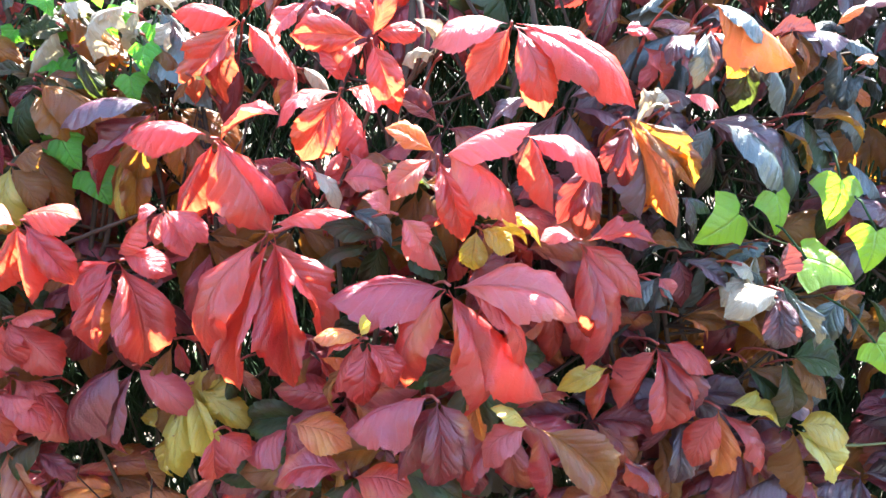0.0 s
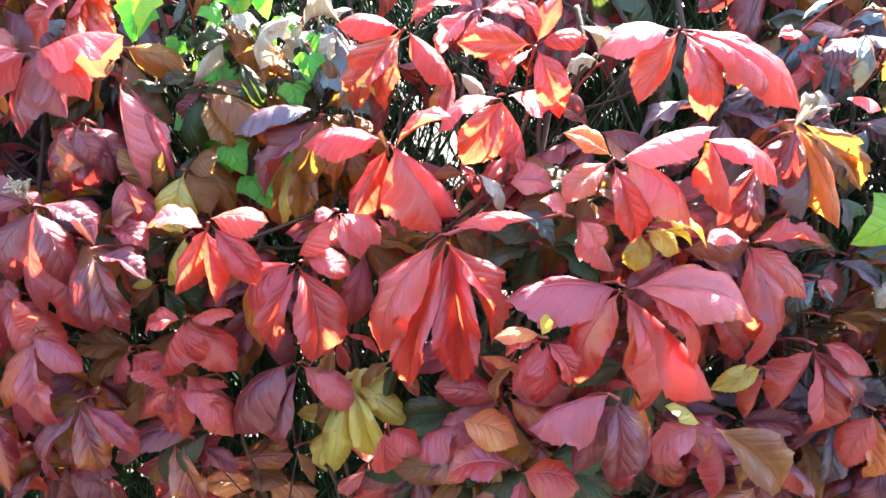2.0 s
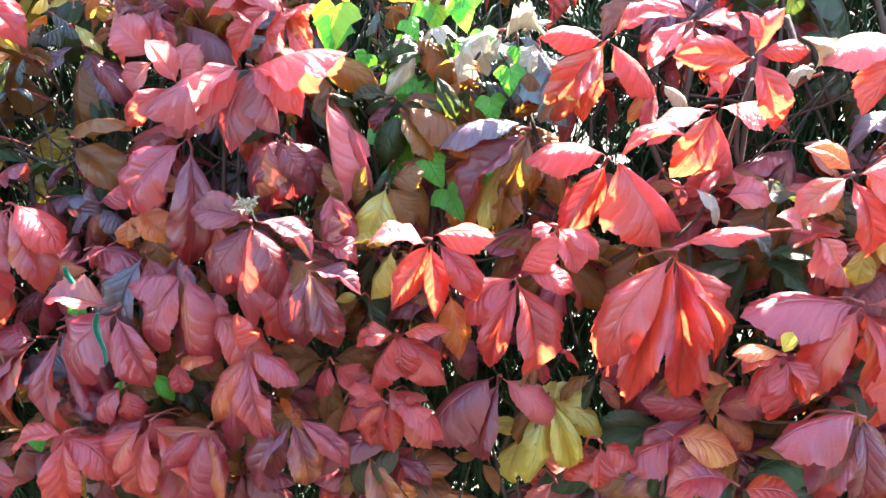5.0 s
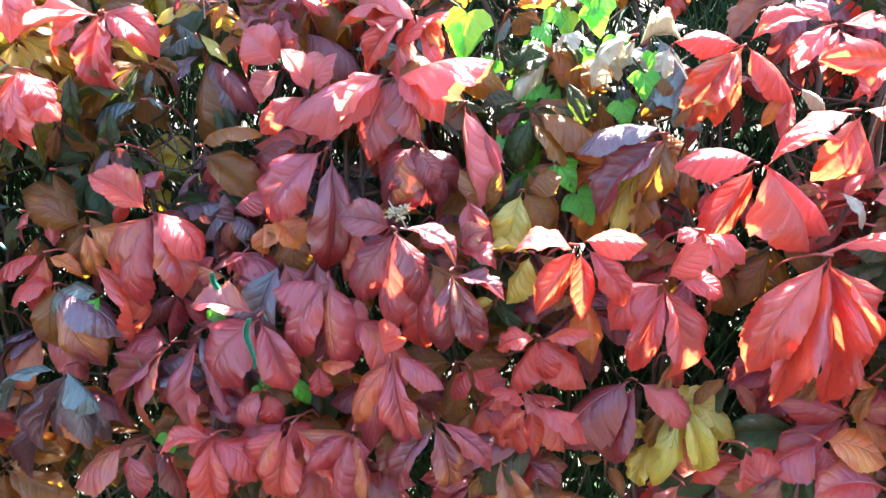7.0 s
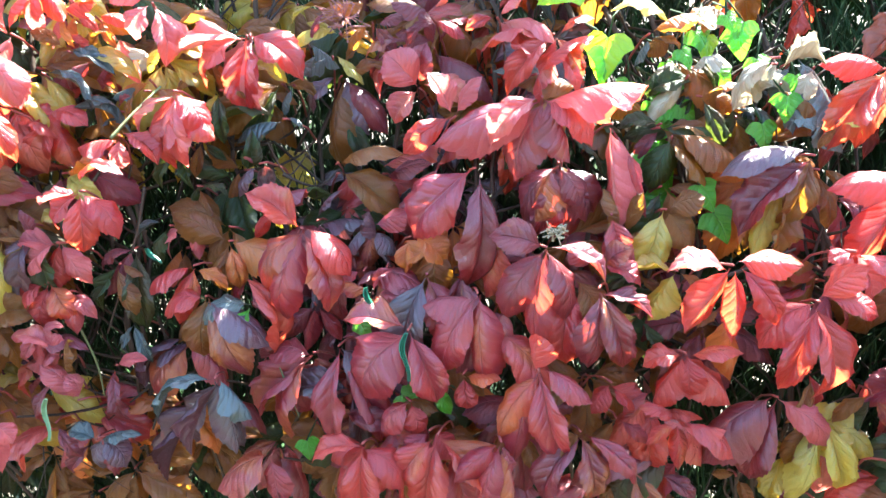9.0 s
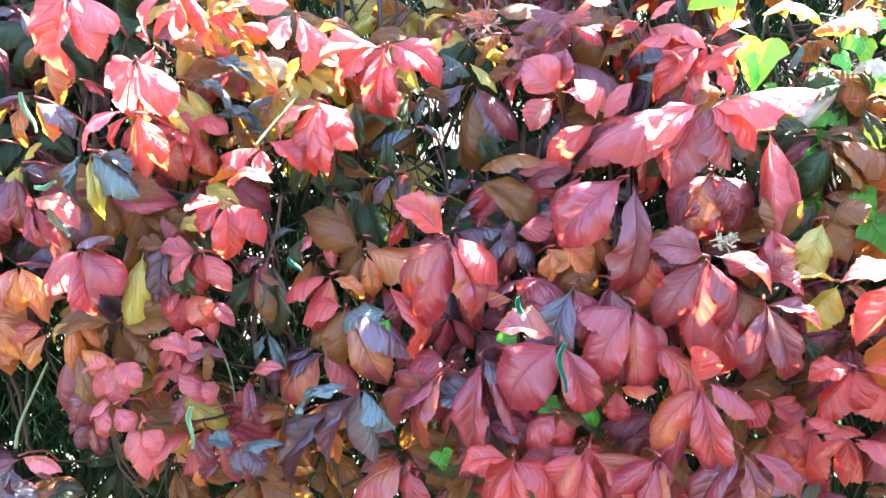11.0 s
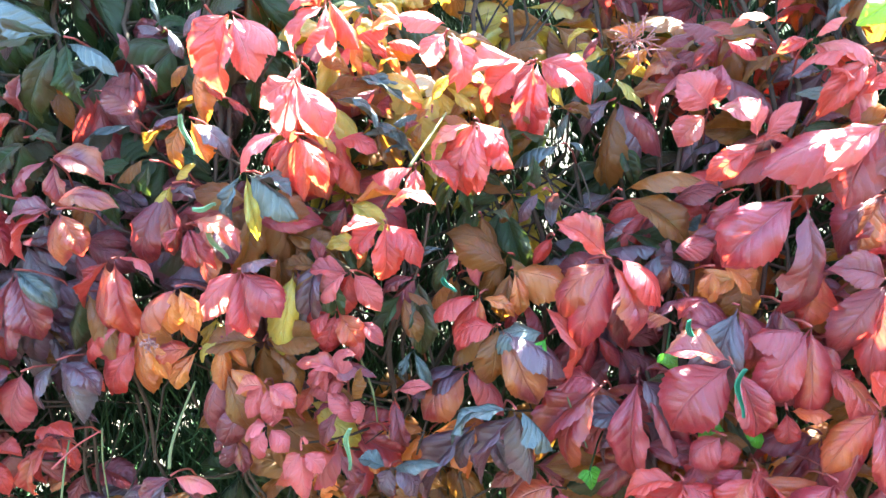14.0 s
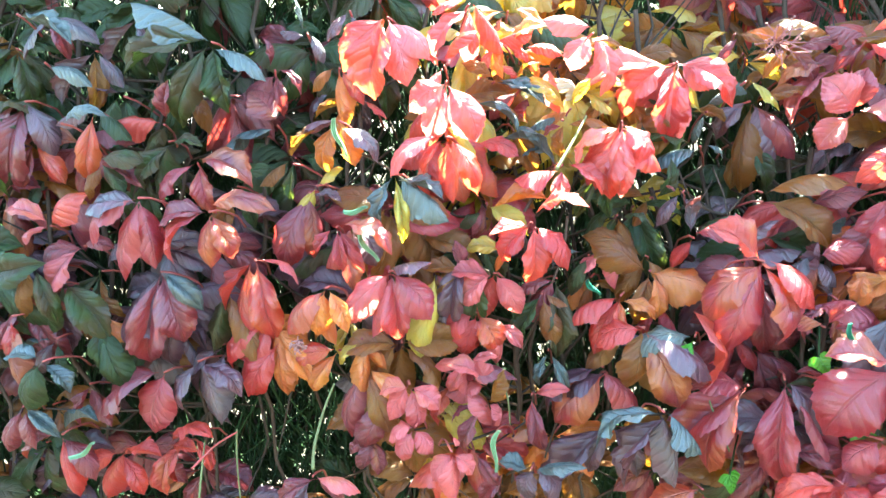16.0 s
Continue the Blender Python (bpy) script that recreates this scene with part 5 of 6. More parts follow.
leaf(v, "o", -0.616, 0.588, 1.275, (151, -1, 5.4, 0.56, -13, "b"), (-12, 15, 5.1, 0.7, 15), (-99, 4, 4.8, 0.6, -7, "b"), (-81, 7, 4.2, 0.51, -12))
leaf(v, "b", -0.626, 0.544, 1.241, (-160, -2, 4.2, 0.65, 1, "r"), (-65, 10, 7.7, 0.51, 5, "d"), (-28, 14, 6.6, 0.55, 2, "u"), (-97, 5, 5.8, 0.63, -6))
leaf(v, "k", -0.585, 0.541, 1.235, (-163, -2, 5.2, 0.63, -15), (-116, 2, 3.9, 0.55, 3, "i"))
leaf(v, "b", -0.601, 0.604, 1.240, (-112, 5, 3.6, 0.4, 2, "m"), (-136, 3, 3.2, 0.36, -3, "b"), (-64, 12, 4.7, 0.4, -33, "m"))
leaf(v, "d", -0.540, 0.578, 1.217, (-106, 6, 4.5, 0.42, -9, "m"), (-56, 13, 3.7, 0.4, 8, "m"), (-135, 3, 4.7, 0.4, -23, "d"))
finish(v)
v = vine("creeper shoot with rose-red and dark green and bronze leaves")
leaf(v, "p", -0.669, 0.623, 1.475, (169, -2, 4.1, 0.52, -12), (-120, 1, 3.2, 0.8, -6), (-83, 7, 5, 0.53, -11), (-38, 13, 3.5, 0.79, -12))
leaf(v, "p", -0.597, 0.641, 1.447, (-133, 0, 6, 0.59, -8, "r"), (-93, 5, 6.6, 0.57, -5, "r"), (-35, 13, 6, 0.57, 3, "r"), (-167, -2, 8, 0.36, 8))
leaf(v, "r", -0.645, 0.587, 1.400, (-45, 12, 4.3, 0.67, 1), (-101, 4, 5.7, 0.66, 15), (-127, 0, 5.3, 0.62, 1))
leaf(v, "r", -0.647, 0.587, 1.407, (-141, -1, 5, 0.46, 10, "p"), (-107, 3, 5.8, 0.44, -2), (-90, 6, 6.2, 0.49, 14, "p"), (-54, 11, 4.2, 0.67, 0))
leaf(v, "k", -0.570, 0.636, 1.375, (-160, 0, 4.6, 0.45, 8), (-31, 15, 1.9, 0.4, 3, "k"), (-167, -1, 7.1, 0.4, 22, "g"))
leaf(v, "b", -0.562, 0.654, 1.403, (-115, 5, 2.8, 0.45, -7, "k"), (149, 2, 4, 0.4, 1, "y"), (41, 16, 3.3, 0.4, 7, "k"))
leaf(v, "d", -0.588, 0.610, 1.340, (-126, 4, 3.4, 0.45, -10, "u"), (-56, 13, 1.8, 0.4, 1, "u"), (139, 3, 1.2, 0.36, 13, "d"))
leaf(v, "b", -0.658, 0.616, 1.359, (-80, 9, 4.1, 0.36, 0, "g"), (-116, 5, 4.5, 0.36, 0, "g"))
leaf(v, "b", -0.624, 0.634, 1.401, (-23, 15, 2.4, 0.36, -6), (-133, 3, 3.4, 0.4, 0, "y"), (-88, 7, 4.5, 0.42, 12, "g"))
leaf(v, "b", -0.576, 0.668, 1.402, (-159, 0, 6, 0.4, -17), (-144, 2, 8.4, 0.4, -27), (-123, 4, 6.4, 0.42, -27, "g"), (-16, 15, 3.5, 0.36, 6))
leaf(v, "b", -0.640, 0.658, 1.418, (-130, 3, 4.6, 0.4, 4), (-11, 15, 2.3, 0.36, 9, "o"), (115, 7, 2.2, 0.36, 4, "d"))
leaf(v, "b", -0.637, 0.661, 1.428, (-125, 4, 3.4, 0.4, 14, "o"), (-68, 12, 4.7, 0.42, 10), (-21, 15, 4.4, 0.4, 19, "g"))
leaf(v, "b", -0.647, 0.636, 1.355, (153, 1, 4.5, 0.4, -2, "y"), (-104, 6, 3.3, 0.4, -26, "b"), (-36, 15, 2.5, 0.36, 23, "g"))
leaf(v, "b", -0.610, 0.637, 1.328, (135, 4, 3.7, 0.4, -1), (73, 12, 4, 0.4, 1, "g"), (-115, 5, 3.1, 0.4, -14, "b"))
leaf(v, "p", -0.594, 0.641, 1.448, (-133, 0, 4.6, 0.74, -14), (-89, 6, 6.7, 0.54, 7), (-29, 14, 3.9, 0.8, 13))
finish(v)
v = vine("creeper shoot with rose-red and wine-red leaves")
leaf(v, "u", -0.720, 0.506, 1.125, (163, -2, 2.5, 0.8, -15, "k"), (20, 15, 4.6, 0.54, -4, "k"), (-103, 4, 3.2, 0.8, 3), (-47, 12, 3.2, 0.8, 5))
leaf(v, "u", -0.655, 0.568, 1.190, (-138, -1, 6.9, 0.53, 15), (-48, 12, 5.6, 0.46, -14, "m"))
leaf(v, "m", -0.651, 0.568, 1.184, (-131, 0, 6.8, 0.68, -15), (-153, -2, 4.2, 0.79, 13, "u"))
leaf(v, "p", -0.775, 0.542, 1.208, (-175, -2, 2.8, 0.42, -1), (-121, 4, 3.3, 0.42, 2), (-87, 8, 3.3, 0.42, -24), (-40, 15, 2.3, 0.42, -14), (24, 16, 2.5, 0.36, -1))
leaf(v, "p", -0.759, 0.541, 1.186, (157, -1, 4, 0.45, 13), (-164, -2, 3.7, 0.57, -8), (-146, -1, 2.1, 0.8, 9), (103, 5, 2.4, 0.65, -8))
leaf(v, "p", -0.750, 0.536, 1.143, (101, 6, 2.5, 0.73, 15), (119, 3, 4.1, 0.48, 8))
leaf(v, "p", -0.785, 0.474, 1.163, (-122, 1, 3.2, 0.67, -10), (-88, 6, 4.4, 0.52, -4), (-43, 13, 2.2, 0.8, -3), (88, 8, 0.9, 0.8, 2))
leaf(v, "k", -0.704, 0.568, 1.206, (-107, 6, 3.4, 0.45, -4, "k"), (-67, 12, 3.9, 0.42, 20, "k"))
leaf(v, "r", -0.759, 0.536, 1.167, (-158, 0, 3.3, 0.42, 23, "d"), (-109, 6, 4.7, 0.42, 9, "d"), (75, 12, 4.1, 0.42, -14, "b"))
leaf(v, "r", -0.719, 0.553, 1.169, (-90, 7, 3.3, 0.46, 8, "r"), (22, 16, 3.3, 0.36, 6, "p"), (-78, 10, 5, 0.4, 4, "d"))
leaf(v, "r", -0.770, 0.529, 1.124, (-128, 4, 6, 0.45, 17, "r"), (-55, 14, 3.6, 0.42, 20, "d"), (-153, 1, 7, 0.45, 15, "r"))
leaf(v, "d", -0.740, 0.535, 1.102, (-125, 4, 3.7, 0.45, -2, "d"), (-63, 12, 3.5, 0.4, -28, "d"))
leaf(v, "u", -0.642, 0.575, 1.125, (-113, 5, 5.2, 0.4, 0), (-62, 13, 5.6, 0.4, 5), (-28, 15, 5.9, 0.36, -19, "d"), (-120, 4, 10.6, 0.42, -4, "u"))
leaf(v, "d", -0.787, 0.554, 1.183, (-42, 15, 4.3, 0.42, 13, "b"), (-117, 5, 5, 0.4, 10, "r"), (15, 16, 5.5, 0.4, -15, "d"))
finish(v)
v = vine("creeper shoot with rose-red and dark green and bronze leaves")
leaf(v, "r", -0.720, 0.549, 1.332, (-166, -2, 3.6, 0.51, 15, "p"), (-129, 0, 4, 0.63, -8), (-94, 5, 5, 0.65, -10), (-47, 12, 4.6, 0.57, -7), (18, 15, 4.6, 0.38, -2))
leaf(v, "p", -0.752, 0.556, 1.285, (-137, -1, 4, 0.66, -1), (-105, 3, 4.6, 0.57, 11, "r"), (-57, 11, 4.1, 0.58, 8), (177, -2, 3.5, 0.48, -14))
leaf(v, "p", -0.651, 0.598, 1.291, (-125, 4, 4, 0.48, 19), (-82, 9, 3.3, 0.48, -1))
leaf(v, "g", -0.644, 0.605, 1.321, (-113, 5, 1.7, 0.5, -15, "g"), (-7, 15, 2.8, 0.5, -16, "g"), (-69, 11, 3.8, 0.45, -11, "b"))
leaf(v, "b", -0.669, 0.593, 1.288, (-150, 1, 3.2, 0.45, -1, "k"), (-111, 5, 3.9, 0.4, -15, "g"))
leaf(v, "g", -0.697, 0.580, 1.271, (-126, 4, 5.2, 0.45, 3, "d"), (-88, 7, 7.4, 0.42, 2, "g"), (-154, 0, 3.7, 0.4, 1, "d"))
leaf(v, "b", -0.778, 0.567, 1.281, (-134, 3, 3.5, 0.45, 4, "b"), (104, 8, 2.8, 0.4, 13, "d"), (-179, -3, 3.1, 0.45, -11))
leaf(v, "p", -0.749, 0.557, 1.240, (-145, 2, 2.3, 0.5, -7), (-89, 7, 3.9, 0.5, -13), (-44, 15, 3, 0.46, 6))
leaf(v, "r", -0.767, 0.557, 1.248, (-147, -1, 3.2, 0.8, -5), (-106, 3, 4.2, 0.72, -15), (-60, 10, 3.6, 0.78, 10))
leaf(v, "b", -0.759, 0.596, 1.335, (-33, 15, 4.3, 0.45, 15, "y"), (-109, 6, 3.2, 0.45, -27, "d"), (16, 16, 5.2, 0.36, -2, "o"))
leaf(v, "y", -0.740, 0.578, 1.299, (-179, -3, 3.5, 0.42, -15, "y"), (-116, 5, 2.3, 0.36, -16, "o"))
leaf(v, "g", -0.710, 0.573, 1.259, (-115, 5, 4.7, 0.5, 8, "g"), (-77, 10, 4.7, 0.5, 11, "b"), (-23, 15, 2.2, 0.42, -7, "b"))
leaf(v, "b", -0.779, 0.573, 1.296, (-77, 10, 6.3, 0.5, 9, "g"), (-99, 6, 6.9, 0.45, -2, "u"), (-43, 15, 3.5, 0.45, 7, "g"))
leaf(v, "u", -0.803, 0.564, 1.284, (-82, 9, 6.2, 0.42, 1, "u"), (-102, 6, 8.6, 0.42, -19, "y"), (-52, 14, 2.5, 0.42, -8, "d"))
leaf(v, "g", -0.791, 0.600, 1.312, (-123, 4, 3.7, 0.4, -22, "b"), (25, 16, 3.2, 0.4, 13, "g"), (149, 2, 2.1, 0.4, 8, "d"))
leaf(v, "b", -0.664, 0.610, 1.260, (-127, 4, 4.1, 0.4, 15, "o"), (-21, 15, 2.5, 0.36, 5, "b"), (-102, 6, 4.5, 0.36, 2, "b"))
leaf(v, "b", -0.775, 0.606, 1.301, (-116, 5, 4.9, 0.45, 12, "g"), (-58, 13, 5, 0.45, 8, "g"), (-86, 8, 7.7, 0.4, 1))
finish(v)
v = vine("creeper shoot with crimson and bronze-brown leaves")
leaf(v, "r", -0.770, 0.611, 1.383, (-143, -1, 2.3, 0.8, -6), (-106, 3, 4.2, 0.65, -9), (-65, 10, 4.7, 0.61, -2), (-12, 15, 3.9, 0.55, 4))
leaf(v, "r", -0.802, 0.614, 1.390, (-151, -2, 4.2, 0.57, 3), (-85, 6, 5.3, 0.61, 10), (-67, 9, 6, 0.53, 1, "p"), (-26, 14, 4.8, 0.57, 6))
leaf(v, "r", -0.811, 0.614, 1.385, (-54, 11, 3.7, 0.76, 4), (-90, 6, 4.6, 0.7, -14))
leaf(v, "r", -0.696, 0.582, 1.371, (-171, -2, 3.7, 0.62, 8), (-91, 5, 2.5, 0.8, -13, "p"), (-38, 13, 3.9, 0.65, -12))
leaf(v, "b", -0.685, 0.633, 1.411, (117, 6, 2.8, 0.3, 11, "w"), (60, 14, 2.9, 0.35, 7, "y"), (-162, -1, 3.1, 0.35, 4))
leaf(v, "b", -0.775, 0.624, 1.418, (-48, 14, 4, 0.4, -9, "y"), (-32, 15, 5.4, 0.36, -6, "k"), (-145, 2, 2.5, 0.4, 12))
leaf(v, "b", -0.752, 0.629, 1.436, (-18, 15, 3, 0.4, -12, "k"), (151, 2, 3, 0.4, -12, "b"), (-23, 15, 4.8, 0.35, 24, "k"))
leaf(v, "b", -0.692, 0.614, 1.365, (148, 2, 5.7, 0.45, 24, "k"), (96, 8, 3.1, 0.4, 4, "b"))
leaf(v, "r", -0.795, 0.623, 1.451, (-115, 5, 3.6, 0.4, -31, "p"), (46, 16, 4, 0.4, 6, "r"), (142, 3, 1.5, 0.4, -12))
leaf(v, "r", -0.801, 0.621, 1.418, (-107, 6, 3.5, 0.45, -11), (-70, 11, 3.6, 0.4, -7, "r"), (-131, 3, 3.8, 0.4, 1))
leaf(v, "p", -0.753, 0.633, 1.469, (-75, 10, 2.9, 0.36, 5, "o"), (16, 16, 3.3, 0.4, 7, "r"), (-117, 5, 3.1, 0.36, -10))
leaf(v, "r", -0.728, 0.641, 1.464, (-59, 13, 2.8, 0.36, 10, "o"), (-8, 15, 3.4, 0.4, 6, "r"))
leaf(v, "r", -0.773, 0.632, 1.501, (-128, 4, 5.6, 0.42, 5, "p"), (-90, 7, 5, 0.42, -9, "p"), (-57, 13, 4.9, 0.42, 10), (-163, -1, 3.1, 0.4, 9))
leaf(v, "p", -0.789, 0.572, 1.444, (-146, -1, 3.7, 0.78, -13), (-105, 3, 4.9, 0.53, -2), (-61, 10, 5.1, 0.68, 10))
leaf(v, "r", -0.789, 0.557, 1.402, (-144, 2, 5.4, 0.45, 4, "p"), (-121, 4, 3.3, 0.3, 5), (-84, 8, 5.2, 0.42, 0), (-61, 13, 5, 0.42, 6))
leaf(v, "k", -0.831, 0.552, 1.373, (-105, 3, 4.5, 0.62, -10), (-38, 13, 5.5, 0.61, 13), (-18, 15, 4.2, 0.58, 0), (-85, 6, 5.7, 0.26, 6, "y"))
leaf(v, "b", -0.691, 0.632, 1.401, (103, 8, 4.3, 0.36, -13, "p"), (141, 3, 5.1, 0.42, -5, "y"), (-160, 0, 2.7, 0.36, 0, "k"), (0, 14, 4.1, 0.4, -11, "b"))
leaf(v, "r", -0.744, 0.636, 1.467, (-113, 5, 2.6, 0.4, -7, "o"), (-36, 15, 2.5, 0.4, -4, "r"), (29, 16, 4, 0.4, 11, "o"))
leaf(v, "d", -0.730, 0.632, 1.428, (-136, 3, 3.5, 0.4, -23, "d"), (46, 16, 2.8, 0.4, -22, "b"), (127, 5, 2.5, 0.4, 11, "r"))
leaf(v, "b", -0.740, 0.623, 1.400, (-117, 5, 2.2, 0.42, 18, "y"), (-32, 15, 3.6, 0.4, 1, "k"), (108, 7, 1.6, 0.4, -11, "b"))
leaf(v, "d", -0.710, 0.621, 1.385, (37, 16, 1.9, 0.36, 18, "d"), (-154, 0, 2.2, 0.4, 7, "k"))
leaf(v, "b", -0.740, 0.642, 1.396, (-131, 3, 4.7, 0.4, -12, "g"), (-62, 13, 5.1, 0.4, 12, "b"), (50, 15, 2.8, 0.36, -10, "d"))
leaf(v, "b", -0.740, 0.656, 1.455, (-106, 6, 3.7, 0.4, 22), (-39, 15, 4.2, 0.4, 11, "g"), (5, 15, 4.7, 0.36, 5))
leaf(v, "o", -0.740, 0.655, 1.494, (-107, 6, 3.1, 0.4, 22, "d"), (-38, 15, 3.4, 0.4, -6), (-147, 1, 3.5, 0.4, -5))
leaf(v, "y", -0.811, 0.638, 1.409, (-126, 4, 3.7, 0.4, -18, "y"), (-43, 15, 7.3, 0.36, 8, "y"), (-21, 15, 4, 0.36, 18, "o"))
finish(v)
v = vine("creeper shoot with orange and rose-red leaves")
leaf(v, "p", -0.823, 0.515, 1.200, (-166, -2, 2.7, 0.75, 6), (-119, 1, 3.8, 0.59, 10), (-85, 7, 3.9, 0.6, -11), (-35, 13, 3, 0.67, 13))
leaf(v, "p", -0.817, 0.498, 1.170, (-151, -2, 2.6, 0.8, 7), (-110, 3, 3.2, 0.63, -14), (-48, 12, 2.5, 0.8, -11))
leaf(v, "u", -0.909, 0.495, 1.119, (-142, 2, 4.5, 0.42, -4, "d"), (-100, 6, 3.5, 0.42, 6), (-2, 14, 4.3, 0.34, -14, "p"), (-40, 15, 3.2, 0.4, 39, "d"))
leaf(v, "r", -0.942, 0.550, 1.223, (-91, 7, 5.2, 0.5, 3, "o"), (-121, 4, 6.2, 0.5, -8), (-57, 13, 4.2, 0.45, 7, "o"))
leaf(v, "y", -0.868, 0.545, 1.227, (-135, 3, 3.1, 0.42, 4, "y"), (-49, 14, 3.2, 0.36, 9, "o"), (-93, 7, 5.4, 0.4, -18, "o"))
leaf(v, "o", -0.889, 0.544, 1.216, (-126, 4, 4.8, 0.42, -12, "o"), (112, 7, 3.2, 0.42, -9, "o"), (-164, -1, 4.4, 0.42, -23, "r"))
leaf(v, "o", -0.864, 0.539, 1.202, (-71, 11, 6, 0.45, 16, "b"), (-106, 6, 6.9, 0.45, 6, "d"), (-42, 15, 4.9, 0.42, 19, "o"))
leaf(v, "b", -0.844, 0.534, 1.177, (-119, 5, 5.8, 0.5, -32, "d"), (-86, 8, 4.9, 0.45, -12, "b"), (-14, 15, 2.8, 0.42, 27, "o"))
leaf(v, "d", -0.862, 0.532, 1.137, (-109, 6, 3.7, 0.5, -21), (-76, 10, 3.9, 0.5, -27), (-141, 2, 2.8, 0.45, 3))
leaf(v, "y", -0.885, 0.578, 1.233, (-108, 6, 4.1, 0.36, 25, "y"), (-146, 2, 4.1, 0.36, 4, "o"), (-64, 12, 4.7, 0.36, -26, "y"))
finish(v)
v = vine("creeper shoot with purple, sky-glossed and crimson leaves")
leaf(v, "d", -0.942, 0.613, 1.452, (-142, 2, 4.4, 0.5, -10), (-82, 9, 3.8, 0.36, 6), (-46, 15, 3.1, 0.32, -8), (89, 9, 2.4, 0.3, 19))
leaf(v, "u", -0.879, 0.572, 1.414, (-162, -2, 3.1, 0.8, 12), (-107, 3, 4.3, 0.65, 2, "b"), (-35, 13, 4.3, 0.53, 7), (-73, 8, 3.7, 0.63, -2, "o"))
leaf(v, "p", -0.835, 0.579, 1.494, (-133, 0, 5.4, 0.74, -14, "r"), (-101, 4, 6.3, 0.75, 0, "r"), (-75, 8, 5.3, 0.66, 4), (-38, 13, 4.4, 0.67, -8))
leaf(v, "g", -0.943, 0.607, 1.405, (-154, -2, 6.2, 0.8, 11, "k"), (132, 1, 3.5, 0.8, -5, "d"))
leaf(v, "r", -0.886, 0.618, 1.452, (-139, 2, 2.9, 0.42, -11, "b"), (-55, 14, 3.5, 0.42, -5, "r"), (-87, 8, 4.9, 0.42, 5, "o"))
leaf(v, "u", -0.915, 0.630, 1.481, (167, -1, 2.3, 0.5, -7, "u"), (-63, 12, 2.7, 0.5, -18, "u"), (97, 8, 2.9, 0.42, -3, "k"))
leaf(v, "u", -0.875, 0.626, 1.499, (-133, 3, 3.1, 0.5, -14, "u"), (-44, 15, 2.1, 0.5, 8, "u"))
leaf(v, "o", -0.871, 0.630, 1.421, (-123, 4, 4.2, 0.42, 0, "o"), (-35, 15, 2.6, 0.4, -20, "r"), (-167, -1, 4.4, 0.36, 16, "b"))
finish(v)
v = vine("creeper shoot with crimson and mauve-red leaves")
leaf(v, "m", -0.985, 0.535, 1.347, (-131, 0, 5.7, 0.54, 13), (-99, 4, 4.8, 0.54, -12), (-63, 10, 4, 0.63, -8), (4, 15, 6.2, 0.3, 7, "d"), (-163, -2, 4.7, 0.54, 2, "d"))
leaf(v, "m", -0.880, 0.537, 1.333, (-127, 4, 2.4, 0.45, -19), (-85, 8, 3.5, 0.42, 17), (-23, 15, 5, 0.46, -13), (-60, 13, 4.1, 0.3, 1))
leaf(v, "d", -0.910, 0.572, 1.353, (-114, 5, 7.3, 0.5, -20), (-87, 7, 5.7, 0.5, -26), (-7, 15, 2.8, 0.36, 10, "u"))
leaf(v, "p", -0.890, 0.522, 1.285, (-136, 0, 5.4, 0.56, 14, "m"), (-103, 4, 4.2, 0.7, -3, "o"), (-67, 9, 3.9, 0.5, -8, "o"))
leaf(v, "m", -0.835, 0.520, 1.301, (-133, 0, 6.4, 0.45, -7, "p"), (-111, 2, 6, 0.41, 14), (-87, 6, 5.9, 0.5, -4), (-47, 12, 4.9, 0.64, 6), (16, 15, 3.6, 0.66, -15, "u"))
leaf(v, "r", -0.960, 0.556, 1.296, (-125, 4, 5.3, 0.42, 13), (-98, 6, 8.7, 0.5, 19), (-80, 9, 7.4, 0.46, 4), (-23, 15, 4.3, 0.3, -31, "p"))
leaf(v, "g", -0.990, 0.556, 1.265, (-107, 6, 5.6, 0.5, -22, "g"), (-69, 11, 3.9, 0.45, 31, "b"), (-67, 12, 7.3, 0.4, -9, "b"))
leaf(v, "u", -0.869, 0.562, 1.326, (-127, 1, 4.6, 0.66, 9, "m"), (-62, 10, 3.6, 0.78, -8), (-96, 5, 5.7, 0.58, 13, "d"))
leaf(v, "g", -0.926, 0.586, 1.375, (-94, 7, 3, 0.42, -7, "g"), (-144, 2, 3.4, 0.42, 6, "b"), (46, 16, 3.8, 0.4, -18, "b"))
leaf(v, "g", -0.904, 0.575, 1.358, (-117, 5, 3.9, 0.4, -26, "y"), (36, 16, 3, 0.4, 17, "y"))
leaf(v, "o", -0.963, 0.573, 1.235, (-120, 5, 5.2, 0.45, -12, "o"), (-72, 11, 4.5, 0.42, -3, "r"), (-23, 15, 4.4, 0.4, -3, "o"))
leaf(v, "g", -0.987, 0.606, 1.350, (-108, 6, 5, 0.45, -7, "b"), (-68, 12, 3.9, 0.42, 8, "g"), (26, 16, 4.4, 0.36, 15, "g"))
leaf(v, "r", -0.947, 0.552, 1.241, (-112, 5, 7.8, 0.42, -5), (-89, 7, 7.4, 0.44, 7, "o"), (-62, 13, 6, 0.44, 11, "o"), (-134, 3, 6.4, 0.42, -2, "r"))
finish(v)
v = vine("creeper shoot with crimson and wine-red leaves")
leaf(v, "m", -1.044, 0.525, 1.202, (-144, -1, 7.5, 0.68, 13, "d"), (-108, 3, 6.5, 0.7, -3))
leaf(v, "u", -1.015, 0.533, 1.209, (-117, 2, 5.3, 0.59, -4), (-77, 8, 6.2, 0.56, -1), (-26, 14, 4.8, 0.58, -9))
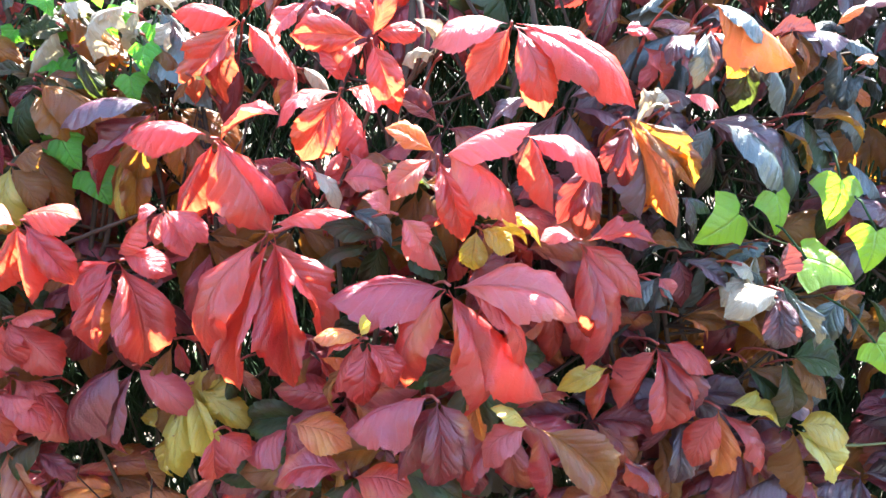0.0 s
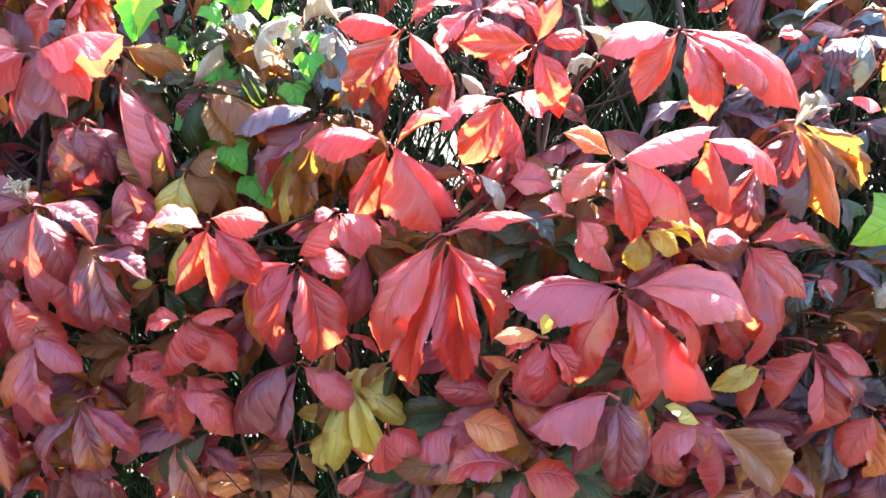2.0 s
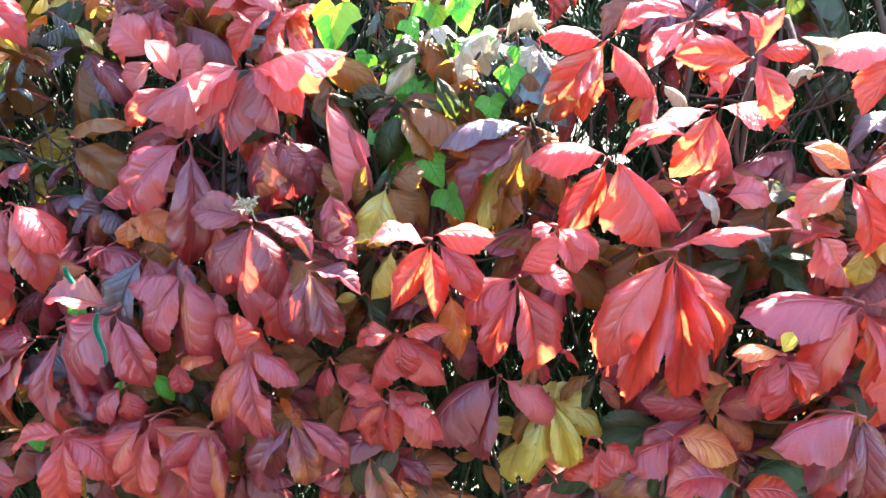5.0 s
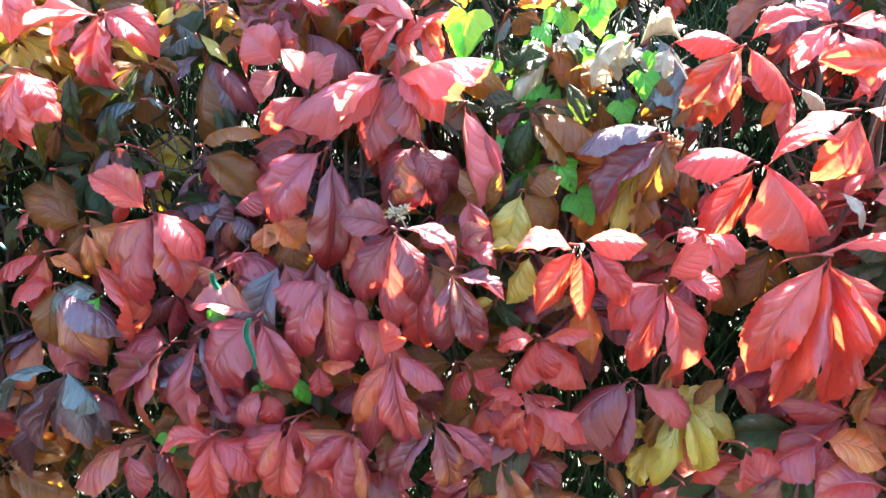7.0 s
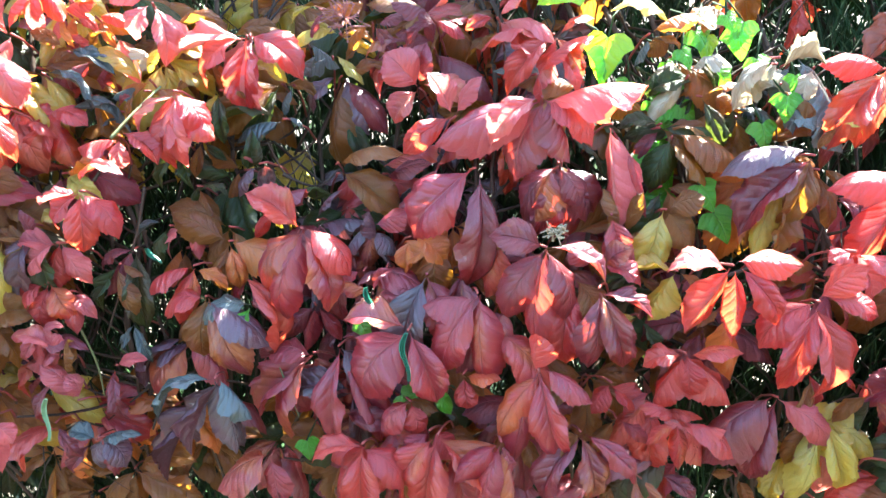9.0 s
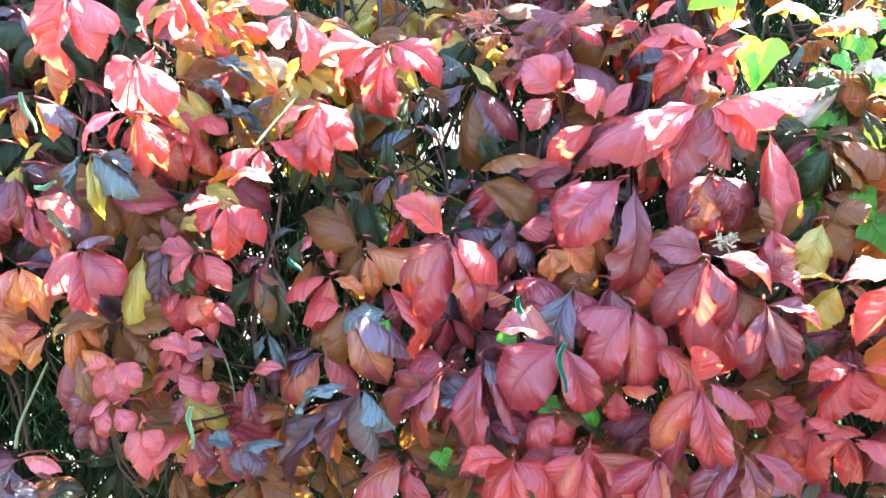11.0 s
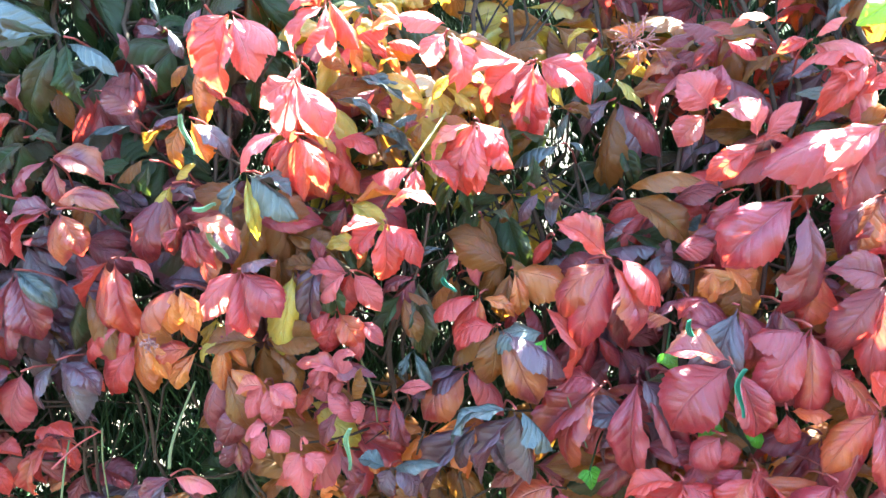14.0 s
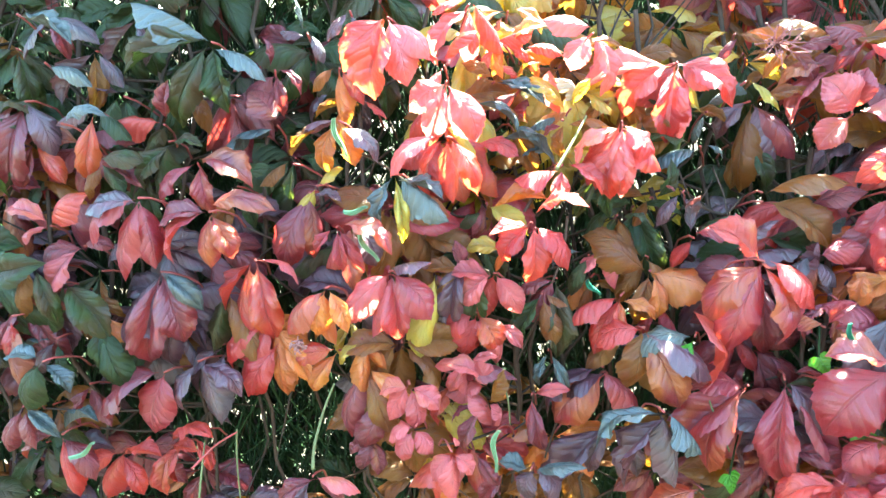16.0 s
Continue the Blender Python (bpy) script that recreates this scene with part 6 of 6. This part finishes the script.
leaf(v, "d", -1.146, 0.514, 1.142, (-144, 2, 4.4, 0.42, 8), (-46, 15, 4.9, 0.45, -6), (-82, 9, 6.2, 0.42, 4, "r"), (27, 16, 5.4, 0.36, -13, "k"))
leaf(v, "r", -1.100, 0.525, 1.117, (-119, 5, 5.9, 0.46, -12), (-62, 13, 4.4, 0.46, -27), (-154, 0, 4.5, 0.42, -19), (13, 15, 4.6, 0.42, -19, "r"))
leaf(v, "r", -1.058, 0.536, 1.117, (-103, 6, 5.6, 0.45, -2), (-1, 14, 2.9, 0.42, 1), (27, 16, 5.7, 0.4, -20, "r"))
leaf(v, "r", -1.037, 0.542, 1.125, (-65, 12, 3.6, 0.42, -1, "r"), (-109, 6, 5.1, 0.42, 6, "r"))
leaf(v, "d", -1.174, 0.510, 1.173, (-81, 9, 3.8, 0.42, -21, "d"), (-119, 5, 5.2, 0.42, 5, "d"), (-32, 15, 4.2, 0.4, 17, "k"))
leaf(v, "d", -1.123, 0.535, 1.183, (-113, 5, 4.4, 0.42, 9, "d"), (-61, 13, 4.2, 0.42, -7, "d"))
leaf(v, "r", -1.000, 0.555, 1.197, (-59, 13, 3, 0.42, 19, "r"), (9, 15, 3.8, 0.4, -3, "r"))
leaf(v, "g", -1.063, 0.586, 1.228, (-114, 5, 7.8, 0.45, 16, "g"), (-78, 10, 5.8, 0.42, 15, "b"), (-143, 2, 8.1, 0.42, -30, "g"))
leaf(v, "u", -1.000, 0.556, 1.214, (-101, 6, 8, 0.44, 16), (-32, 15, 3.4, 0.45, 6, "g"), (-126, 4, 5.5, 0.45, 2, "u"))
finish(v)
v = vine("creeper shoot with dark green and bronze and purple, sky-glossed leaves")
leaf(v, "d", -1.171, 0.602, 1.431, (-108, 3, 8.8, 0.54, -5), (-64, 10, 5.2, 0.55, 12, "u"), (-130, 0, 8, 0.47, 13))
leaf(v, "m", -1.045, 0.537, 1.359, (-171, -2, 5, 0.63, -8, "u"), (-143, -1, 6.5, 0.41, 8), (-111, 3, 7.6, 0.44, -1), (-82, 7, 5.9, 0.59, -14))
leaf(v, "m", -1.007, 0.575, 1.379, (-136, -1, 5.3, 0.47, 11), (-77, 8, 4.4, 0.57, 5), (-20, 15, 5.4, 0.56, -4, "d"))
leaf(v, "g", -0.994, 0.609, 1.477, (151, -1, 7.3, 0.27, 3, "k"), (-24, 14, 5.7, 0.35, -8, "k"), (-82, 7, 5.8, 0.53, 4), (-119, 1, 8.1, 0.42, -12), (-163, -2, 8.6, 0.32, -11))
leaf(v, "u", -1.161, 0.646, 1.502, (-24, 15, 5.8, 0.34, 14, "u"), (-133, 3, 4.7, 0.42, -1), (-65, 12, 4, 0.42, 3, "d"))
leaf(v, "k", -1.168, 0.613, 1.505, (-24, 14, 5.9, 0.38, 1))
leaf(v, "k", -1.157, 0.621, 1.463, (-16, 15, 5, 0.37, 8))
leaf(v, "u", -1.113, 0.632, 1.471, (-51, 14, 3.9, 0.4, 3, "u"), (-98, 6, 5.6, 0.4, -34, "b"), (-132, 3, 6, 0.42, 25))
leaf(v, "u", -1.078, 0.647, 1.499, (-130, 3, 5.1, 0.45, 14), (-80, 9, 4.1, 0.45, -31, "u"), (-16, 15, 3.8, 0.36, -8, "g"))
leaf(v, "d", -1.104, 0.597, 1.421, (-161, 0, 3.7, 0.36, -21, "u"), (-103, 6, 6.2, 0.42, -26, "r"), (-36, 15, 4.2, 0.4, -6, "g"))
leaf(v, "k", -1.117, 0.565, 1.417, (15, 15, 4.7, 0.32, 11))
leaf(v, "b", -1.043, 0.598, 1.409, (180, -3, 4.9, 0.45, -13, "r"), (75, 12, 3.7, 0.36, 15, "d"), (-130, 3, 3.9, 0.45, -8, "g"))
leaf(v, "g", -1.038, 0.592, 1.395, (-131, 3, 5.3, 0.5, -16), (-108, 6, 5.3, 0.5, -1), (2, 14, 3, 0.42, 6))
leaf(v, "g", -1.096, 0.578, 1.379, (-49, 14, 3.2, 0.45, 12), (3, 14, 4.4, 0.42, 7), (-124, 4, 3.7, 0.42, -22, "b"))
leaf(v, "u", -1.169, 0.599, 1.396, (-114, 5, 4.5, 0.42, -35, "d"), (-53, 14, 4.5, 0.42, 19, "r"), (-168, -1, 2.4, 0.4, 10, "u"))
leaf(v, "u", -1.091, 0.626, 1.431, (-125, 4, 5, 0.42, 0, "g"), (-69, 11, 3.9, 0.4, -10, "g"), (-172, -2, 3.5, 0.4, 6, "u"))
leaf(v, "g", -1.035, 0.636, 1.439, (-116, 5, 5.1, 0.42, -12), (-64, 12, 4.6, 0.42, 2, "b"), (-154, 0, 4.6, 0.4, -4, "g"))
finish(v)
v = vine("creeper shoot with dark green and bronze and wine-red leaves")
leaf(v, "u", -1.040, 0.543, 1.291, (-131, 0, 8.2, 0.59, 1), (-105, 3, 9, 0.44, -9, "d"), (-77, 8, 6.4, 0.65, -2, "d"), (-39, 13, 4.8, 0.53, 14, "k"))
leaf(v, "p", -1.117, 0.561, 1.308, (-121, 4, 6, 0.52, 9), (-169, -2, 4.7, 0.4, -15, "d"), (0, 14, 3.2, 0.42, 9, "d"))
leaf(v, "p", -1.143, 0.559, 1.328, (163, 0, 4, 0.45, 2), (-154, 0, 3, 0.5, 19), (37, 16, 5.6, 0.45, 14, "r"))
leaf(v, "g", -1.157, 0.544, 1.296, (-72, 11, 5.3, 0.42, -12), (-112, 5, 5.1, 0.45, -3, "b"), (-140, 2, 2.5, 0.4, -13, "d"))
leaf(v, "b", -1.136, 0.548, 1.279, (-49, 14, 6.5, 0.5, 11, "g"), (-117, 5, 5.4, 0.42, -5, "g"))
leaf(v, "g", -1.108, 0.550, 1.244, (-79, 9, 5.5, 0.5, -1, "g"), (-32, 15, 3.5, 0.45, -6, "o"), (-68, 12, 7.4, 0.45, 0, "g"))
leaf(v, "d", -1.175, 0.526, 1.255, (-92, 7, 4.2, 0.45, -11, "r"), (-125, 4, 3.9, 0.42, -26), (-85, 8, 6.9, 0.42, -1, "d"))
leaf(v, "g", -1.115, 0.576, 1.278, (-104, 6, 5.7, 0.45, -40), (-58, 13, 4.9, 0.4, 39, "b"), (-132, 3, 6.1, 0.4, 1, "g"))
leaf(v, "g", -1.154, 0.546, 1.223, (-124, 4, 4.1, 0.4, -32, "u"), (-74, 10, 4.5, 0.42, 16, "g"), (-148, 1, 4.5, 0.4, 21, "k"))
leaf(v, "k", -1.142, 0.507, 1.221, (-118, 2, 5.2, 0.7, -3, "g"), (-44, 12, 3.4, 0.8, -13), (-178, -2, 3.3, 0.8, 2))
finish(v)
v = tagged(vine("bright green ivy runner with heart-shaped leaves"), "", "ivy", "ivy runners in the hedge")
v.name = "ivy_runner"
HUBS[v.name] = []
ivy_leaf(v, "l", 0.262, 0.466, 1.299, 4.0, -150)
ivy_leaf(v, "l", 0.304, 0.468, 1.310, 3.1, -80)
ivy_leaf(v, "l", 0.349, 0.468, 1.319, 3.7, -100)
ivy_leaf(v, "l", 0.330, 0.435, 1.278, 4.0, -20)
ivy_leaf(v, "l", 0.363, 0.438, 1.292, 3.1, -100)
ivy_leaf(v, "l", 0.368, 0.409, 1.221, 2.7, -60)
finish(v)
v = tagged(vine("bright green ivy runner with heart-shaped leaves"), "", "ivy", "ivy runners in the hedge")
v.name = "ivy_runner"
HUBS[v.name] = []
ivy_leaf(v, "i", -0.242, 0.585, 1.343, 4.2, -60)
ivy_leaf(v, "i", -0.244, 0.581, 1.315, 3.0, -150)
ivy_leaf(v, "i", -0.214, 0.547, 1.327, 2.5, -60)
ivy_leaf(v, "i", -0.198, 0.551, 1.301, 2.9, -60)
ivy_leaf(v, "l", -0.293, 0.593, 1.432, 3.7, -100)
ivy_leaf(v, "l", -0.213, 0.591, 1.438, 2.1, -90)
ivy_leaf(v, "i", -0.174, 0.576, 1.423, 2.1, -70)
ivy_leaf(v, "i", -0.271, 0.610, 1.403, 1.8, -120)
ivy_leaf(v, "i", -0.246, 0.606, 1.388, 1.7, -60)
ivy_leaf(v, "i", -0.234, 0.611, 1.419, 1.7, -60)
ivy_leaf(v, "i", -0.152, 0.581, 1.410, 1.8, -60)
ivy_leaf(v, "i", -0.293, 0.591, 1.425, 2.8, -100)
ivy_leaf(v, "i", -0.217, 0.592, 1.443, 2.3, -60)
ivy_leaf(v, "i", -0.192, 0.579, 1.450, 2.2, -110)
ivy_leaf(v, "i", -0.242, 0.606, 1.389, 2.3, -120)
ivy_leaf(v, "i", -0.220, 0.599, 1.383, 2.3, -60)
ivy_leaf(v, "i", -0.193, 0.600, 1.413, 1.9, -60)
ivy_leaf(v, "l", -0.330, 0.611, 1.483, 3.5, -150)
ivy_leaf(v, "i", -0.200, 0.582, 1.458, 1.6, -60)
ivy_leaf(v, "i", -0.151, 0.563, 1.413, 1.5, -90)
ivy_leaf(v, "i", -0.169, 0.563, 1.373, 2.2, -80)
ivy_leaf(v, "i", -0.230, 0.599, 1.408, 1.7, -120)
ivy_leaf(v, "i", -0.235, 0.598, 1.371, 2.1, -10)
ivy_leaf(v, "i", -0.231, 0.583, 1.431, 1.8, -60)
ivy_leaf(v, "i", -0.192, 0.577, 1.443, 2.4, -80)
ivy_leaf(v, "i", -0.243, 0.595, 1.385, 1.8, -150)
ivy_leaf(v, "i", -0.157, 0.557, 1.396, 2.1, -90)
ivy_leaf(v, "i", -0.170, 0.551, 1.323, 2.1, -100)
finish(v)
v = tagged(vine("bright green ivy runner with heart-shaped leaves"), "", "ivy", "ivy runners in the hedge")
v.name = "ivy_runner"
HUBS[v.name] = []
ivy_leaf(v, "i", -0.489, 0.521, 1.221, 1.7, -60)
ivy_leaf(v, "i", -0.546, 0.528, 1.099, 1.9, -80)
ivy_leaf(v, "i", -0.452, 0.506, 1.163, 2.2, -30)
finish(v)

# ---- leaves deeper in the hedge, half hidden ----
# openings in the leaf cover: x, z, half width, half height
GAPS = [(-0.20, 1.05, 0.063, 0.053), (0.40, 1.13, 0.052, 0.088), (-0.05, 1.31, 0.038, 0.045), (-0.18, 1.06, 0.065, 0.055), (-0.26, 1.33, 0.032, 0.043), (-0.71, 1.18, 0.088, 0.109), (-0.59, 1.16, 0.046, 0.098), (-0.56, 1.34, 0.059, 0.051), (-0.39, 1.14, 0.044, 0.044), (-0.97, 1.11, 0.112, 0.090), (-0.73, 1.19, 0.043, 0.056), (-1.13, 1.20, 0.041, 0.062), (-0.23, 1.05, 0.072, 0.052), (0.43, 1.12, 0.042, 0.062), (-0.19, 1.04, 0.062, 0.047), (-0.07, 1.12, 0.037, 0.042), (-0.02, 1.18, 0.037, 0.037), (-0.17, 1.07, 0.052, 0.052), (-0.16, 1.19, 0.032, 0.052), (-0.57, 1.34, 0.052, 0.032), (-0.60, 1.09, 0.032, 0.052), (-0.75, 1.20, 0.042, 0.052), (-0.62, 1.15, 0.032, 0.052), (-1.02, 1.09, 0.092, 0.072), (-0.75, 1.19, 0.042, 0.042), (-0.58, 1.12, 0.042, 0.052), (-0.45, 1.32, 0.042, 0.042), (-0.27, 1.34, 0.032, 0.042), (0.40, 1.35, 0.042, 0.032)]
deep = random.Random(21)
for k in range(24):
    x0 = 0.55 - 0.085 * k
    v = vine("dull bronze and wine-red creeper shoot deep in the hedge")
    for _ in range(25):
        x, z = x0 + deep.uniform(-0.07, 0.07), deep.uniform(0.98, 1.60)
        if any(((x - a) / c) ** 2 + ((z - 0.045 - b) / (e + 0.02)) ** 2 < 1 for a, b, c, e in GAPS):
            continue
        y = face_y(x, z) + deep.uniform(0.05, 0.14)
        # darker mix high up at the far end: its shade is put into the colours
        colour = deep.choice("uukbbdd" if x > 0.15 else "gggdbg" if x < -0.9 and z > 1.33 else "ggguudbb" if x < -0.85 else "ggbbyk" if -0.32 < x < -0.12 and z > 1.36 else "obbybgymobby" if x < -0.6 else "ddbbobgmdurb" if x < -0.3 else "ddbbbggdrmo")
        start = -90 + deep.uniform(-20, 20)
        tips = []
        for s in (-2, -1, 0, 1, 2):
            tips.append((start + s * 44 + deep.uniform(-10, 10), deep.uniform(-10, 15), deep.uniform(5.5, 8.5) * (1 - 0.12 * abs(s)), deep.uniform(0.42, 0.5), deep.uniform(-30, 30)))
        leaf(v, colour, x, y, z, *tips)
    finish(v)


# leaves added above the view to shade the upper vines further along
v = vine("creeper crown added above the hedge to shade its far end")
for _ in range(70):
    x, z = deep.uniform(-1.60, -1.00), deep.uniform(1.58, 1.78)
    y = 0.70 + deep.uniform(-0.04, 0.16)
    tips = [(-90 + s * 44 + deep.uniform(-10, 10), deep.uniform(-10, 15), deep.uniform(6, 9), 0.48, deep.uniform(-30, 30)) for s in (-2, -1, 0, 1, 2)]
    leaf(v, deep.choice("ggdgb"), x, y, z, *tips)
finish(v)
